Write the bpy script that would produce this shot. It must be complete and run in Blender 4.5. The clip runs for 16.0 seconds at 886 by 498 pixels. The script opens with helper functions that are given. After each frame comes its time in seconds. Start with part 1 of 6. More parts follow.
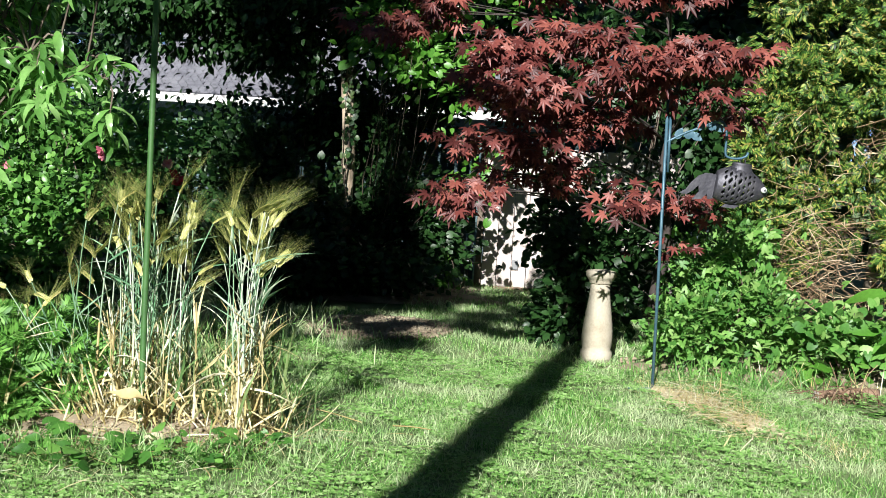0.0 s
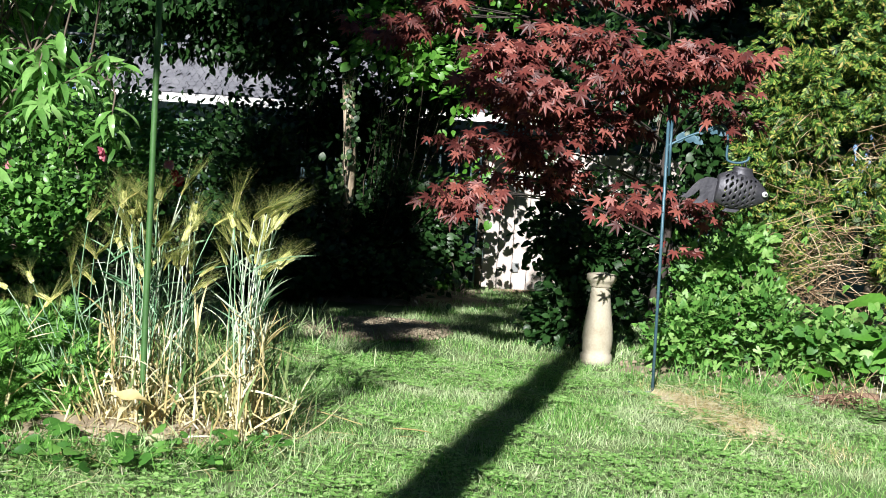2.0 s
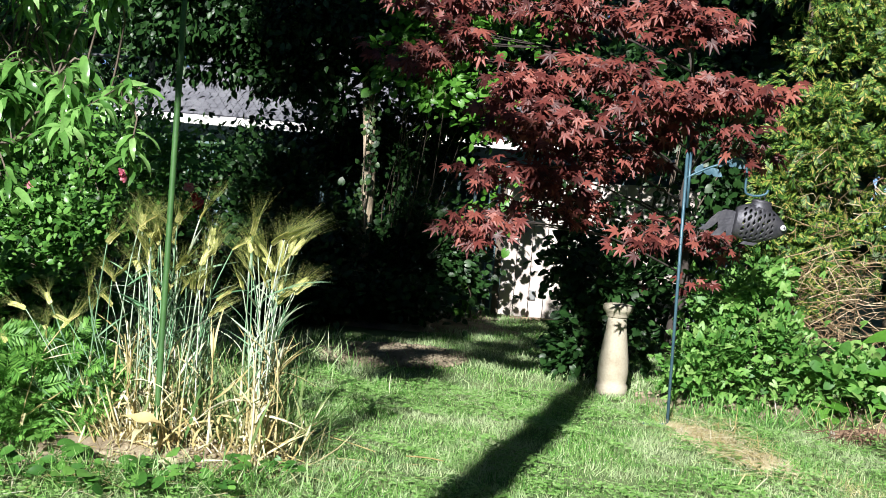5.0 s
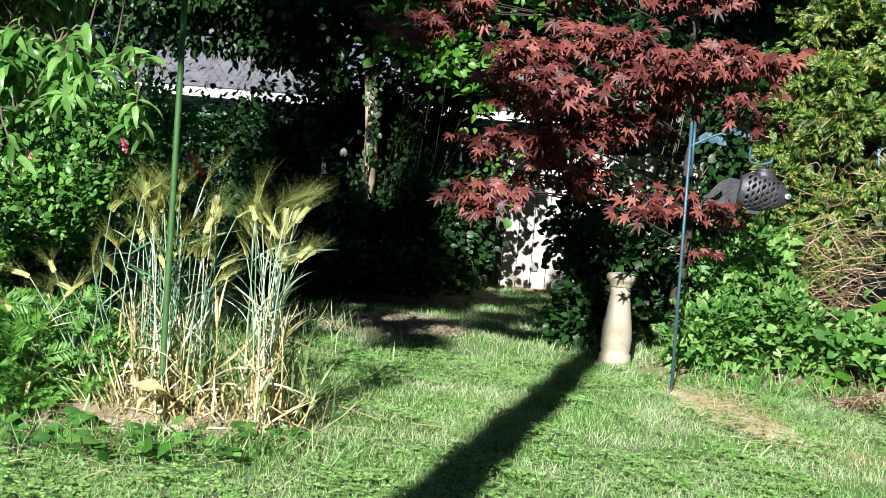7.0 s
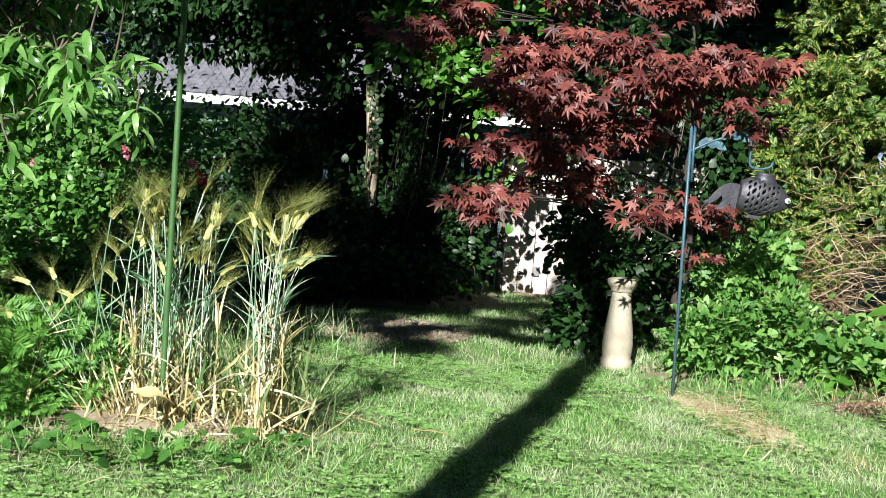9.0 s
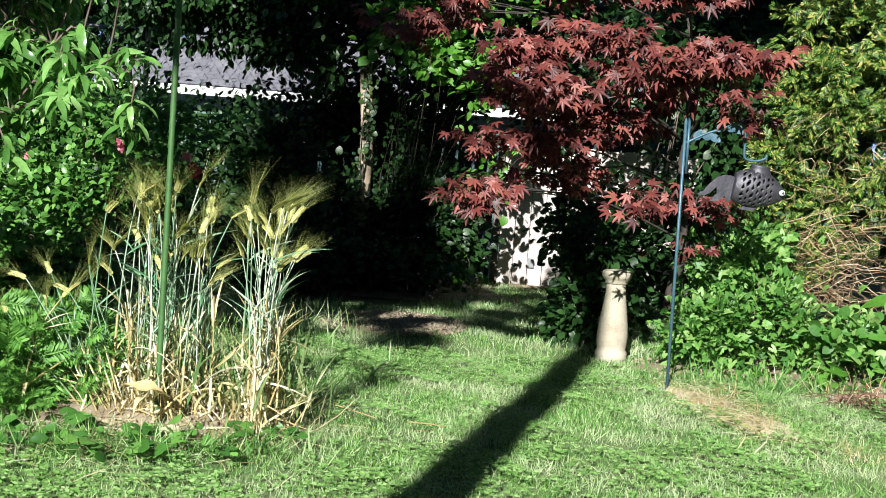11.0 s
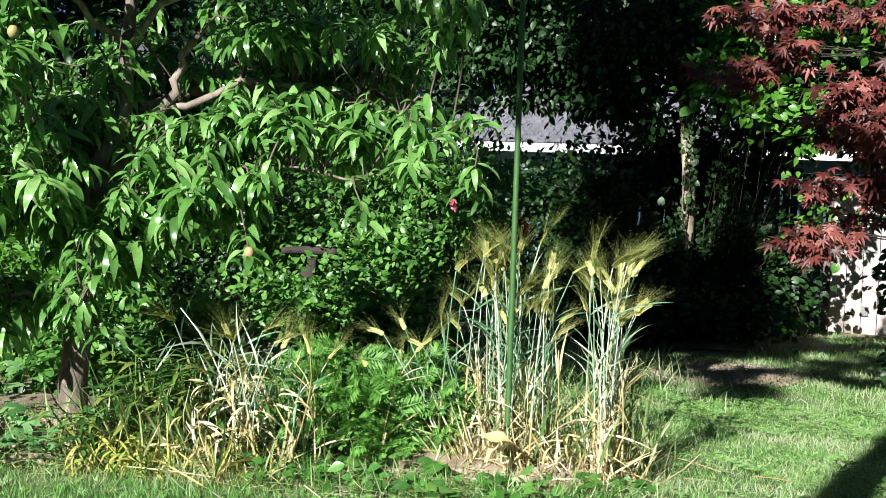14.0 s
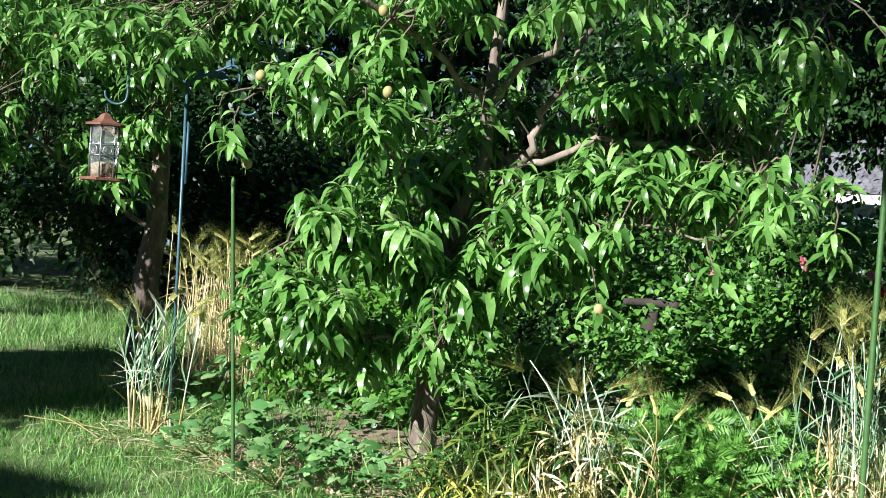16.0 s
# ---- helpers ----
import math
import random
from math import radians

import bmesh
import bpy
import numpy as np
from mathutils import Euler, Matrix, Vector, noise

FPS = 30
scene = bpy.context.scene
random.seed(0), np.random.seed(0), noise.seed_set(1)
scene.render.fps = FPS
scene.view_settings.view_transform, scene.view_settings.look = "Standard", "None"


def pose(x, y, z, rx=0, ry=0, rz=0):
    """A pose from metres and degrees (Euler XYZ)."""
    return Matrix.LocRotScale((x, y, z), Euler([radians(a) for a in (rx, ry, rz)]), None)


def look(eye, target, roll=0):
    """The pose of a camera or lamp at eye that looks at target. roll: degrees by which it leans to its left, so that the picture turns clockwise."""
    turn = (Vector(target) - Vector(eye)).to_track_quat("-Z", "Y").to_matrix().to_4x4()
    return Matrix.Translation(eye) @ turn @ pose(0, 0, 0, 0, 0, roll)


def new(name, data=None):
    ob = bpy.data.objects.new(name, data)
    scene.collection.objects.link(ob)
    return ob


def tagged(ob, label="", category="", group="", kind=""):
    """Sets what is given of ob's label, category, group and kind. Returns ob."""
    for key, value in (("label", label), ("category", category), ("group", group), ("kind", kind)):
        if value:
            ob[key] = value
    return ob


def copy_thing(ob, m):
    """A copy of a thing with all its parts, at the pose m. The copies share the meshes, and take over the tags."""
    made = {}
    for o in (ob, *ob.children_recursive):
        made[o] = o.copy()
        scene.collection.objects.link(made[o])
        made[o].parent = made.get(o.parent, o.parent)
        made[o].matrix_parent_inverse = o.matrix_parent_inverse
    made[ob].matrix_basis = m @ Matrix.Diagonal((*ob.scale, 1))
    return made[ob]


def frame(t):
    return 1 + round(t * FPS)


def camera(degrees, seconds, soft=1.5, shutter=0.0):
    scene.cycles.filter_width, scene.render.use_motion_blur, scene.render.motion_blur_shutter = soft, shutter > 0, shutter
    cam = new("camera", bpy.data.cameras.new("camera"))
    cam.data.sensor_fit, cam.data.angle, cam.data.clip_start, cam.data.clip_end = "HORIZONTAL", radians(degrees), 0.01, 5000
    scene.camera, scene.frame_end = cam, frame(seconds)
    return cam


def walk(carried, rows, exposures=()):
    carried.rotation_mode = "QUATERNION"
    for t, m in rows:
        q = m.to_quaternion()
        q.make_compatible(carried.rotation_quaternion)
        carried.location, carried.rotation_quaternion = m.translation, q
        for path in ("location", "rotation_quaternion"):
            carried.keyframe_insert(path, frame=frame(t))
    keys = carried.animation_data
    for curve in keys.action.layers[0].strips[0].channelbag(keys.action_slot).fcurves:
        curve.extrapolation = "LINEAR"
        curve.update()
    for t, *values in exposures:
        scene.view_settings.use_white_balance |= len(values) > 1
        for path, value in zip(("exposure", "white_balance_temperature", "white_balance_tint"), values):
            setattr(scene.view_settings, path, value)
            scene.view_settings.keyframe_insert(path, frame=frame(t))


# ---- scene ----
cam = camera(38.7, 16.0, 0.5)
PATH = [
    (0, (-0.065, 0.178, 1.234), (-0.05, 2.173, 1.099), 3.4),
    (0.5, (-0.058, 0.182, 1.24), (-0.04, 2.177, 1.098), 3.3),
    (1, (-0.057, 0.173, 1.24), (-0.038, 2.168, 1.103), 3.5),
    (1.5, (-0.066, 0.176, 1.235), (-0.047, 2.172, 1.101), 3.6),
    (2, (-0.071, 0.174, 1.241), (-0.056, 2.17, 1.108), 3.7),
    (2.5, (-0.065, 0.174, 1.24), (-0.051, 2.17, 1.106), 3.5),
    (3, (-0.065, 0.177, 1.241), (-0.047, 2.172, 1.101), 3.7),
    (3.5, (-0.059, 0.178, 1.251), (-0.035, 2.174, 1.124), 4.0),
    (4, (-0.06, 0.167, 1.267), (-0.037, 2.164, 1.166), 4.3),
    (4.2, (-0.061, 0.167, 1.266), (-0.050, 2.164, 1.172), 4.4),
    (6.3, (-0.077, 0.166, 1.248), (-0.101, 2.162, 1.137), 4.8),
    (6.5, (-0.078, 0.166, 1.247), (-0.099, 2.162, 1.126), 4.8),
    (7, (-0.081, 0.18, 1.228), (-0.095, 2.176, 1.091), 4.6),
    (7.5, (-0.072, 0.171, 1.244), (-0.086, 2.166, 1.102), 4.5),
    (8, (-0.071, 0.173, 1.236), (-0.084, 2.168, 1.1), 4.7),
    (8.5, (-0.075, 0.178, 1.241), (-0.092, 2.174, 1.111), 4.4),
    (9, (-0.065, 0.17, 1.232), (-0.085, 2.166, 1.103), 4.4),
    (11.3, (-0.075, 0.163, 1.243), (-0.080, 2.158, 1.100), 4.2),
    (11.5, (-0.077, 0.161, 1.244), (-0.087, 2.156, 1.105), 3.9),
    (12, (-0.104, 0.148, 1.242), (-0.204, 2.141, 1.106), 2.5),
    (12.5, (-0.123, 0.117, 1.249), (-0.342, 2.101, 1.134), 1.6),
    (13, (-0.14, 0.104, 1.255), (-0.432, 2.08, 1.154), 2.2),
    (13.5, (-0.172, 0.091, 1.259), (-0.554, 2.052, 1.166), 2.4),
    (14, (-0.2, 0.047, 1.258), (-0.694, 1.983, 1.167), 2.2),
    (14.5, (-0.239, 0.013, 1.267), (-0.864, 1.91, 1.165), 3.4),
    (15, (-0.265, -0.026, 1.265), (-1.009, 1.826, 1.144), 3.4),
    (15.5, (-0.255, -0.004, 1.305), (-1.124, 1.792, 1.175), 3.6),
    (16, (-0.261, -0.027, 1.33), (-1.243, 1.715, 1.275), 4.1),
]
walk(cam, [(t, look(eye, aim, roll)) for t, eye, aim, roll in PATH], [(0.0, 1.04, 6050, 9), (9.0, 1.04, 6050, 9), (14.0, 1.08, 6050, 9), (16.0, 1.2, 6050, 9)])

# ---- light ----
SUN_AZ, SUN_EL = 13.5, 27.0      # degrees: the sunlight runs towards +y, a little to +x
LIGHT = Vector((math.sin(radians(SUN_AZ)) * math.cos(radians(SUN_EL)),
                math.cos(radians(SUN_AZ)) * math.cos(radians(SUN_EL)), -math.sin(radians(SUN_EL))))
world = bpy.data.worlds.new("sky")
scene.world = world
world.use_nodes = True
wn = world.node_tree.nodes
sky = wn.new("ShaderNodeTexSky")
sky.sky_type, sky.sun_disc, sky.altitude, sky.dust_density, sky.air_density = "NISHITA", False, 2000, 0.1, 0.35
sky.sun_elevation, sky.sun_rotation = radians(SUN_EL), radians(180 + SUN_AZ)
world.node_tree.links.new(sky.outputs[0], wn["Background"].inputs[0])
wn["Background"].inputs[1].default_value = 0.05
sun = new("sun", bpy.data.lights.new("sun", "SUN"))
sun.data.energy, sun.data.angle, sun.data.color = 5.0, radians(0.5), (1.0, 0.95, 0.87)
sun.matrix_world = look(tuple(-30 * LIGHT), (0, 0, 0))

# ---- materials ----


def node_mat(name):
    m = bpy.data.materials.new(name)
    m.use_nodes = True
    nt = m.node_tree
    return m, nt.nodes, nt.links, nt.nodes["Principled BSDF"]


def ramp_of(nodes, cols):
    r = nodes.new("ShaderNodeValToRGB")
    els = r.color_ramp.elements
    while len(els) < len(cols):
        els.new(0.5)
    for i, c in enumerate(cols):
        els[i].position = i / max(1, len(cols) - 1)
        els[i].color = (*c, 1)
    return r


def leaf_mat(name, cols, rough=0.45, trans=0.3, patch=0.0, patch_col=(0.4, 0.33, 0.14), patch_scale=1.3, spec=0.5, patch_from=0.5):
    """Plant matter: colour varies leaf by leaf, with fine mottling and light passing through."""
    m, n, l, p = node_mat(name)
    info, geo = n.new("ShaderNodeObjectInfo"), n.new("ShaderNodeNewGeometry")
    add = n.new("ShaderNodeMath"); add.operation = "ADD"
    fr = n.new("ShaderNodeMath"); fr.operation = "FRACT"
    l.new(info.outputs["Random"], add.inputs[0]); l.new(geo.outputs["Random Per Island"], add.inputs[1]); l.new(add.outputs[0], fr.inputs[0])
    ramp = ramp_of(n, cols)
    l.new(fr.outputs[0], ramp.inputs[0])
    noi = n.new("ShaderNodeTexNoise"); noi.inputs["Scale"].default_value = 55; noi.inputs["Detail"].default_value = 3
    l.new(geo.outputs["Position"], noi.inputs["Vector"])
    mr = n.new("ShaderNodeMapRange"); mr.inputs[3].default_value, mr.inputs[4].default_value = 0.7, 1.3
    l.new(noi.outputs[0], mr.inputs[0])
    mul = n.new("ShaderNodeMixRGB"); mul.blend_type = "MULTIPLY"; mul.inputs[0].default_value = 1
    l.new(ramp.outputs[0], mul.inputs[1]); l.new(mr.outputs[0], mul.inputs[2])
    out = mul.outputs[0]
    if patch:
        big = n.new("ShaderNodeTexNoise"); big.inputs["Scale"].default_value = patch_scale; big.inputs["Detail"].default_value = 4
        l.new(geo.outputs["Position"], big.inputs["Vector"])
        pr = n.new("ShaderNodeMapRange"); pr.inputs[1].default_value, pr.inputs[2].default_value = patch_from, patch_from + 0.2
        pr.inputs[4].default_value = patch
        l.new(big.outputs[0], pr.inputs[0])
        mix = n.new("ShaderNodeMixRGB"); mix.inputs[2].default_value = (*patch_col, 1)
        l.new(pr.outputs[0], mix.inputs[0]); l.new(out, mix.inputs[1])
        out = mix.outputs[0]
    l.new(out, p.inputs["Base Color"])
    p.inputs["Roughness"].default_value = rough
    p.inputs["Specular IOR Level"].default_value = spec
    if trans:
        tr, mx = n.new("ShaderNodeBsdfTranslucent"), n.new("ShaderNodeMixShader")
        mx.inputs[0].default_value = trans
        l.new(out, tr.inputs[0]); l.new(p.outputs[0], mx.inputs[1]); l.new(tr.outputs[0], mx.inputs[2])
        l.new(mx.outputs[0], n["Material Output"].inputs[0])
    return m


def hard_mat(name, cols, rough=0.7, metal=0.0, scale=8.0, bump=0.3, fine=60.0, stretch=(1, 1, 1)):
    """Stone, wood, bark, paint or metal: two scales of mottling and a fine relief."""
    m, n, l, p = node_mat(name)
    tc, mp = n.new("ShaderNodeTexCoord"), n.new("ShaderNodeMapping")
    mp.inputs["Scale"].default_value = stretch
    l.new(tc.outputs["Object"], mp.inputs[0])
    a, b = n.new("ShaderNodeTexNoise"), n.new("ShaderNodeTexNoise")
    a.inputs["Scale"].default_value, a.inputs["Detail"].default_value = scale, 5
    b.inputs["Scale"].default_value, b.inputs["Detail"].default_value = fine, 4
    for t in (a, b):
        l.new(mp.outputs[0], t.inputs["Vector"])
    mix = n.new("ShaderNodeMath"); mix.operation = "MULTIPLY_ADD"; mix.inputs[1].default_value = 0.45
    l.new(b.outputs[0], mix.inputs[0])
    half = n.new("ShaderNodeMath"); half.operation = "MULTIPLY_ADD"; half.inputs[1].default_value, half.inputs[2].default_value = 1.3, -0.37
    l.new(a.outputs[0], half.inputs[0]); l.new(half.outputs[0], mix.inputs[2])
    info = n.new("ShaderNodeObjectInfo")
    rnd = n.new("ShaderNodeMath"); rnd.operation = "MULTIPLY_ADD"; rnd.inputs[1].default_value, = (0.18,)
    l.new(info.outputs["Random"], rnd.inputs[0]); l.new(mix.outputs[0], rnd.inputs[2])
    ramp = ramp_of(n, cols)
    l.new(rnd.outputs[0], ramp.inputs[0]); l.new(ramp.outputs[0], p.inputs["Base Color"])
    bp = n.new("ShaderNodeBump"); bp.inputs["Strength"].default_value, bp.inputs["Distance"].default_value = bump, 0.01
    l.new(mix.outputs[0], bp.inputs["Height"]); l.new(bp.outputs[0], p.inputs["Normal"])
    p.inputs["Roughness"].default_value, p.inputs["Metallic"].default_value = rough, metal
    return m


M = {
    "lawn": leaf_mat("lawn_grass", [(0.045, 0.15, 0.02), (0.10, 0.28, 0.04), (0.18, 0.38, 0.075), (0.32, 0.50, 0.16), (0.56, 0.62, 0.38)], 0.5, 0.3, 0.6, (0.62, 0.66, 0.44), 2.2, 0.5, 0.45),
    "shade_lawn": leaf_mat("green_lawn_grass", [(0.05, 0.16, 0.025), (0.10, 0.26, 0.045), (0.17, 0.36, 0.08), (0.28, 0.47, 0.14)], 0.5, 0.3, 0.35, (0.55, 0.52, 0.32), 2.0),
    "clover": leaf_mat("clover", [(0.13, 0.30, 0.055), (0.24, 0.45, 0.11), (0.40, 0.58, 0.23)], 0.45, 0.25),
    "peach_leaf": leaf_mat("peach_leaf", [(0.07, 0.18, 0.035), (0.12, 0.285, 0.06), (0.19, 0.40, 0.09), (0.34, 0.56, 0.19)], 0.26, 0.4, spec=1.0),
    "maple": leaf_mat("maple_leaf", [(0.055, 0.013, 0.012), (0.105, 0.024, 0.02), (0.17, 0.042, 0.034), (0.27, 0.085, 0.062)], 0.5, 0.15),
    # near-black leaf greens: deep shade is put into the colour
    "shade_dark_leaf": leaf_mat("shade_dark_leaf", [(0.010, 0.034, 0.008), (0.019, 0.055, 0.012), (0.033, 0.085, 0.02)], 0.42, 0.2, spec=0.4),
    "rose_leaf": leaf_mat("rose_leaf", [(0.035, 0.11, 0.018), (0.08, 0.21, 0.035), (0.16, 0.34, 0.065)], 0.38, 0.25),
    "vine_leaf": leaf_mat("vine_leaf", [(0.05, 0.16, 0.015), (0.09, 0.24, 0.025), (0.14, 0.31, 0.05)], 0.42, 0.3),
    "currant": leaf_mat("currant_leaf", [(0.05, 0.15, 0.025), (0.09, 0.23, 0.04), (0.15, 0.32, 0.06), (0.26, 0.42, 0.12)], 0.5, 0.3),
    "squash": leaf_mat("squash_leaf", [(0.045, 0.15, 0.03), (0.08, 0.22, 0.055), (0.14, 0.30, 0.09), (0.25, 0.40, 0.16)], 0.55, 0.25),
    "lily": leaf_mat("lily_leaf", [(0.035, 0.10, 0.02), (0.07, 0.17, 0.03), (0.13, 0.24, 0.04), (0.30, 0.34, 0.08)], 0.4, 0.25),
    "cedar": leaf_mat("cedar_spray", [(0.008, 0.03, 0.005), (0.028, 0.08, 0.01), (0.055, 0.14, 0.02), (0.11, 0.22, 0.03), (0.25, 0.33, 0.05), (0.44, 0.34, 0.10)], 0.55, 0.25),
    "ivy": leaf_mat("ivy_leaf", [(0.012, 0.04, 0.01), (0.03, 0.08, 0.02), (0.08, 0.13, 0.035)], 0.45, 0.2),
    "pale_bark": hard_mat("pale_bark", [(0.16, 0.12, 0.08), (0.36, 0.29, 0.2), (0.56, 0.48, 0.35)], 0.9, 0, 9, 0.8, 50, (1, 1, 0.4)),
    "feather": leaf_mat("feathery_leaf", [(0.06, 0.18, 0.025), (0.12, 0.30, 0.045), (0.22, 0.44, 0.085)], 0.55, 0.3),
    "barley_green": leaf_mat("barley_stalk", [(0.10, 0.24, 0.11), (0.22, 0.38, 0.22), (0.42, 0.53, 0.38), (0.66, 0.70, 0.56)], 0.45, 0.15),
    "wheat_green": leaf_mat("wheat_stalk", [(0.07, 0.16, 0.05), (0.15, 0.26, 0.08), (0.28, 0.36, 0.14), (0.46, 0.46, 0.22)], 0.5, 0.2),
    "yellow_leaf": leaf_mat("yellowing_leaf", [(0.22, 0.32, 0.05), (0.42, 0.44, 0.08), (0.6, 0.52, 0.16)], 0.5, 0.25),
    "straw": leaf_mat("dry_straw", [(0.36, 0.28, 0.11), (0.55, 0.46, 0.21), (0.69, 0.61, 0.35), (0.80, 0.77, 0.60)], 0.6, 0.2),
    "ripe_straw": leaf_mat("ripe_straw", [(0.55, 0.44, 0.2), (0.70, 0.60, 0.32), (0.80, 0.74, 0.5)], 0.6, 0.2),
    "awn": leaf_mat("barley_awn", [(0.13, 0.18, 0.035), (0.25, 0.29, 0.07), (0.42, 0.42, 0.15)], 0.5, 0.3),
    "ear": leaf_mat("barley_ear", [(0.44, 0.47, 0.13), (0.62, 0.60, 0.22), (0.78, 0.72, 0.38)], 0.55, 0.15),
    "twig": leaf_mat("dry_twig", [(0.07, 0.045, 0.025), (0.19, 0.125, 0.065), (0.36, 0.25, 0.135), (0.62, 0.51, 0.34)], 0.8, 0),
    "bark": hard_mat("bark", [(0.03, 0.022, 0.016), (0.10, 0.075, 0.055), (0.19, 0.155, 0.12)], 0.9, 0, 9, 0.9, 50, (1, 1, 0.35)),
    "maple_bark": hard_mat("maple_bark", [(0.018, 0.014, 0.012), (0.04, 0.03, 0.026), (0.075, 0.06, 0.052)], 0.9, 0, 9, 0.7, 50, (1, 1, 0.35)),
    "peach_bark": hard_mat("peach_bark", [(0.045, 0.036, 0.03), (0.16, 0.125, 0.10), (0.40, 0.33, 0.27)], 0.88, 0, 14, 1.0, 60, (1, 1, 0.4)),
    "soil": hard_mat("soil", [(0.06, 0.045, 0.03), (0.23, 0.18, 0.12), (0.47, 0.40, 0.28)], 0.95, 0, 5, 1.0, 45),
    "thatch": hard_mat("lawn_thatch", [(0.05, 0.085, 0.025), (0.11, 0.17, 0.055), (0.25, 0.28, 0.13)], 0.95, 0, 3, 0.8, 70),
    "straw_mat": hard_mat("trodden_straw", [(0.34, 0.26, 0.14), (0.56, 0.47, 0.29), (0.72, 0.65, 0.46)], 0.9, 0, 14, 1.0, 80, (1, 0.5, 1)),
    "brown_twig": leaf_mat("brown_twig", [(0.09, 0.05, 0.03), (0.17, 0.10, 0.06), (0.3, 0.2, 0.13)], 0.85, 0),
    "concrete": hard_mat("weathered_concrete", [(0.17, 0.14, 0.09), (0.36, 0.315, 0.235), (0.50, 0.455, 0.36)], 0.9, 0, 6, 0.5, 70),
    "steel": hard_mat("painted_steel", [(0.025, 0.06, 0.085), (0.045, 0.105, 0.145), (0.09, 0.16, 0.2)], 0.45, 0.2, 14, 0.15, 80),
    "green_stake": hard_mat("green_stake", [(0.025, 0.07, 0.02), (0.045, 0.12, 0.03), (0.075, 0.17, 0.045)], 0.55, 0, 12, 0.25, 60),
    "iron": hard_mat("dark_iron", [(0.022, 0.022, 0.028), (0.055, 0.054, 0.066), (0.11, 0.105, 0.115)], 0.5, 0.5, 12, 0.3, 70),
    "rust": hard_mat("rusty_metal", [(0.06, 0.028, 0.02), (0.14, 0.06, 0.04), (0.24, 0.12, 0.08)], 0.8, 0.2, 14, 0.4, 70),
    "white": hard_mat("white_paint", [(0.66, 0.63, 0.62), (0.78, 0.75, 0.73), (0.83, 0.81, 0.79)], 0.6, 0, 6, 0.2, 50, (1, 1, 0.2)),
    "board": hard_mat("pale_board", [(0.34, 0.27, 0.245), (0.48, 0.41, 0.375), (0.58, 0.515, 0.48)], 0.65, 0, 5, 0.3, 60, (1, 1, 0.12)),
    "slat": hard_mat("dark_slat", [(0.02, 0.035, 0.04), (0.045, 0.07, 0.08), (0.09, 0.125, 0.14)], 0.6, 0, 6, 0.1, 40),
    "galv": hard_mat("galvanised_wire", [(0.16, 0.17, 0.18), (0.28, 0.29, 0.3), (0.4, 0.4, 0.4)], 0.4, 0.7, 12, 0.1, 60),
    "shingle": hard_mat("roof_shingle", [(0.07, 0.07, 0.085), (0.12, 0.12, 0.14), (0.19, 0.19, 0.21)], 0.9, 0, 3, 0.5, 60),
    "wall_paint": hard_mat("house_wall", [(0.07, 0.12, 0.13), (0.10, 0.16, 0.17), (0.14, 0.2, 0.21)], 0.7, 0, 2, 0.2, 40),
    "petal_red": leaf_mat("red_petal", [(0.5, 0.012, 0.03), (0.62, 0.03, 0.07)], 0.5, 0.3),
    "petal_pink": leaf_mat("pink_petal", [(0.62, 0.16, 0.24), (0.7, 0.3, 0.34)], 0.5, 0.3),
    "peach_skin": hard_mat("green_peach_skin", [(0.22, 0.25, 0.08), (0.34, 0.31, 0.12), (0.42, 0.27, 0.15)], 0.65, 0, 14, 0.1, 90),
    "bird_seed": hard_mat("bird_seed", [(0.12, 0.09, 0.06), (0.28, 0.22, 0.15), (0.42, 0.36, 0.27)], 0.9, 0, 30, 0.6, 120),
    "log_wood": hard_mat("weathered_log", [(0.10, 0.06, 0.04), (0.24, 0.15, 0.10), (0.42, 0.30, 0.21)], 0.9, 0, 6, 0.8, 50, (0.3, 1, 1)),
    "eye_white": hard_mat("white_enamel", [(0.7, 0.7, 0.7), (0.8, 0.8, 0.8)], 0.35),
}
wm, _n, _l, _p = node_mat("pond_water")
_p.inputs["Base Color"].default_value = (0.012, 0.018, 0.01, 1)
_p.inputs["Roughness"].default_value = 0.06
_noi, _bp = _n.new("ShaderNodeTexNoise"), _n.new("ShaderNodeBump")
_noi.inputs["Scale"].default_value = 14
_bp.inputs["Strength"].default_value = 0.08
_l.new(_noi.outputs[0], _bp.inputs["Height"]); _l.new(_bp.outputs[0], _p.inputs["Normal"])
M["water"] = wm
gm, _n, _l, _p = node_mat("feeder_glass")
_p.inputs["Base Color"].default_value = (0.55, 0.6, 0.6, 1)
_p.inputs["Roughness"].default_value = 0.12
_p.inputs["Transmission Weight"].default_value = 0.9
M["glass"] = gm

# ---- builders ----
rng = np.random.default_rng(7)


def tri_mesh(name, V, F, material, smooth=False):
    me = bpy.data.meshes.new(name)
    V, F = np.asarray(V, np.float32), np.asarray(F, np.int32)
    me.vertices.add(len(V))
    me.vertices.foreach_set("co", V.ravel())
    me.loops.add(3 * len(F))
    me.loops.foreach_set("vertex_index", F.ravel())
    me.polygons.add(len(F))
    me.polygons.foreach_set("loop_start", np.arange(0, 3 * len(F), 3, dtype=np.int32))
    me.materials.append(material)
    me.update(calc_edges=True)
    if smooth:
        me.shade_smooth()
    return me


def put(name, me, parent=None, label="", kind=""):
    ob = new(name, me)
    ob.parent = parent
    return tagged(ob, label, "", "", kind)


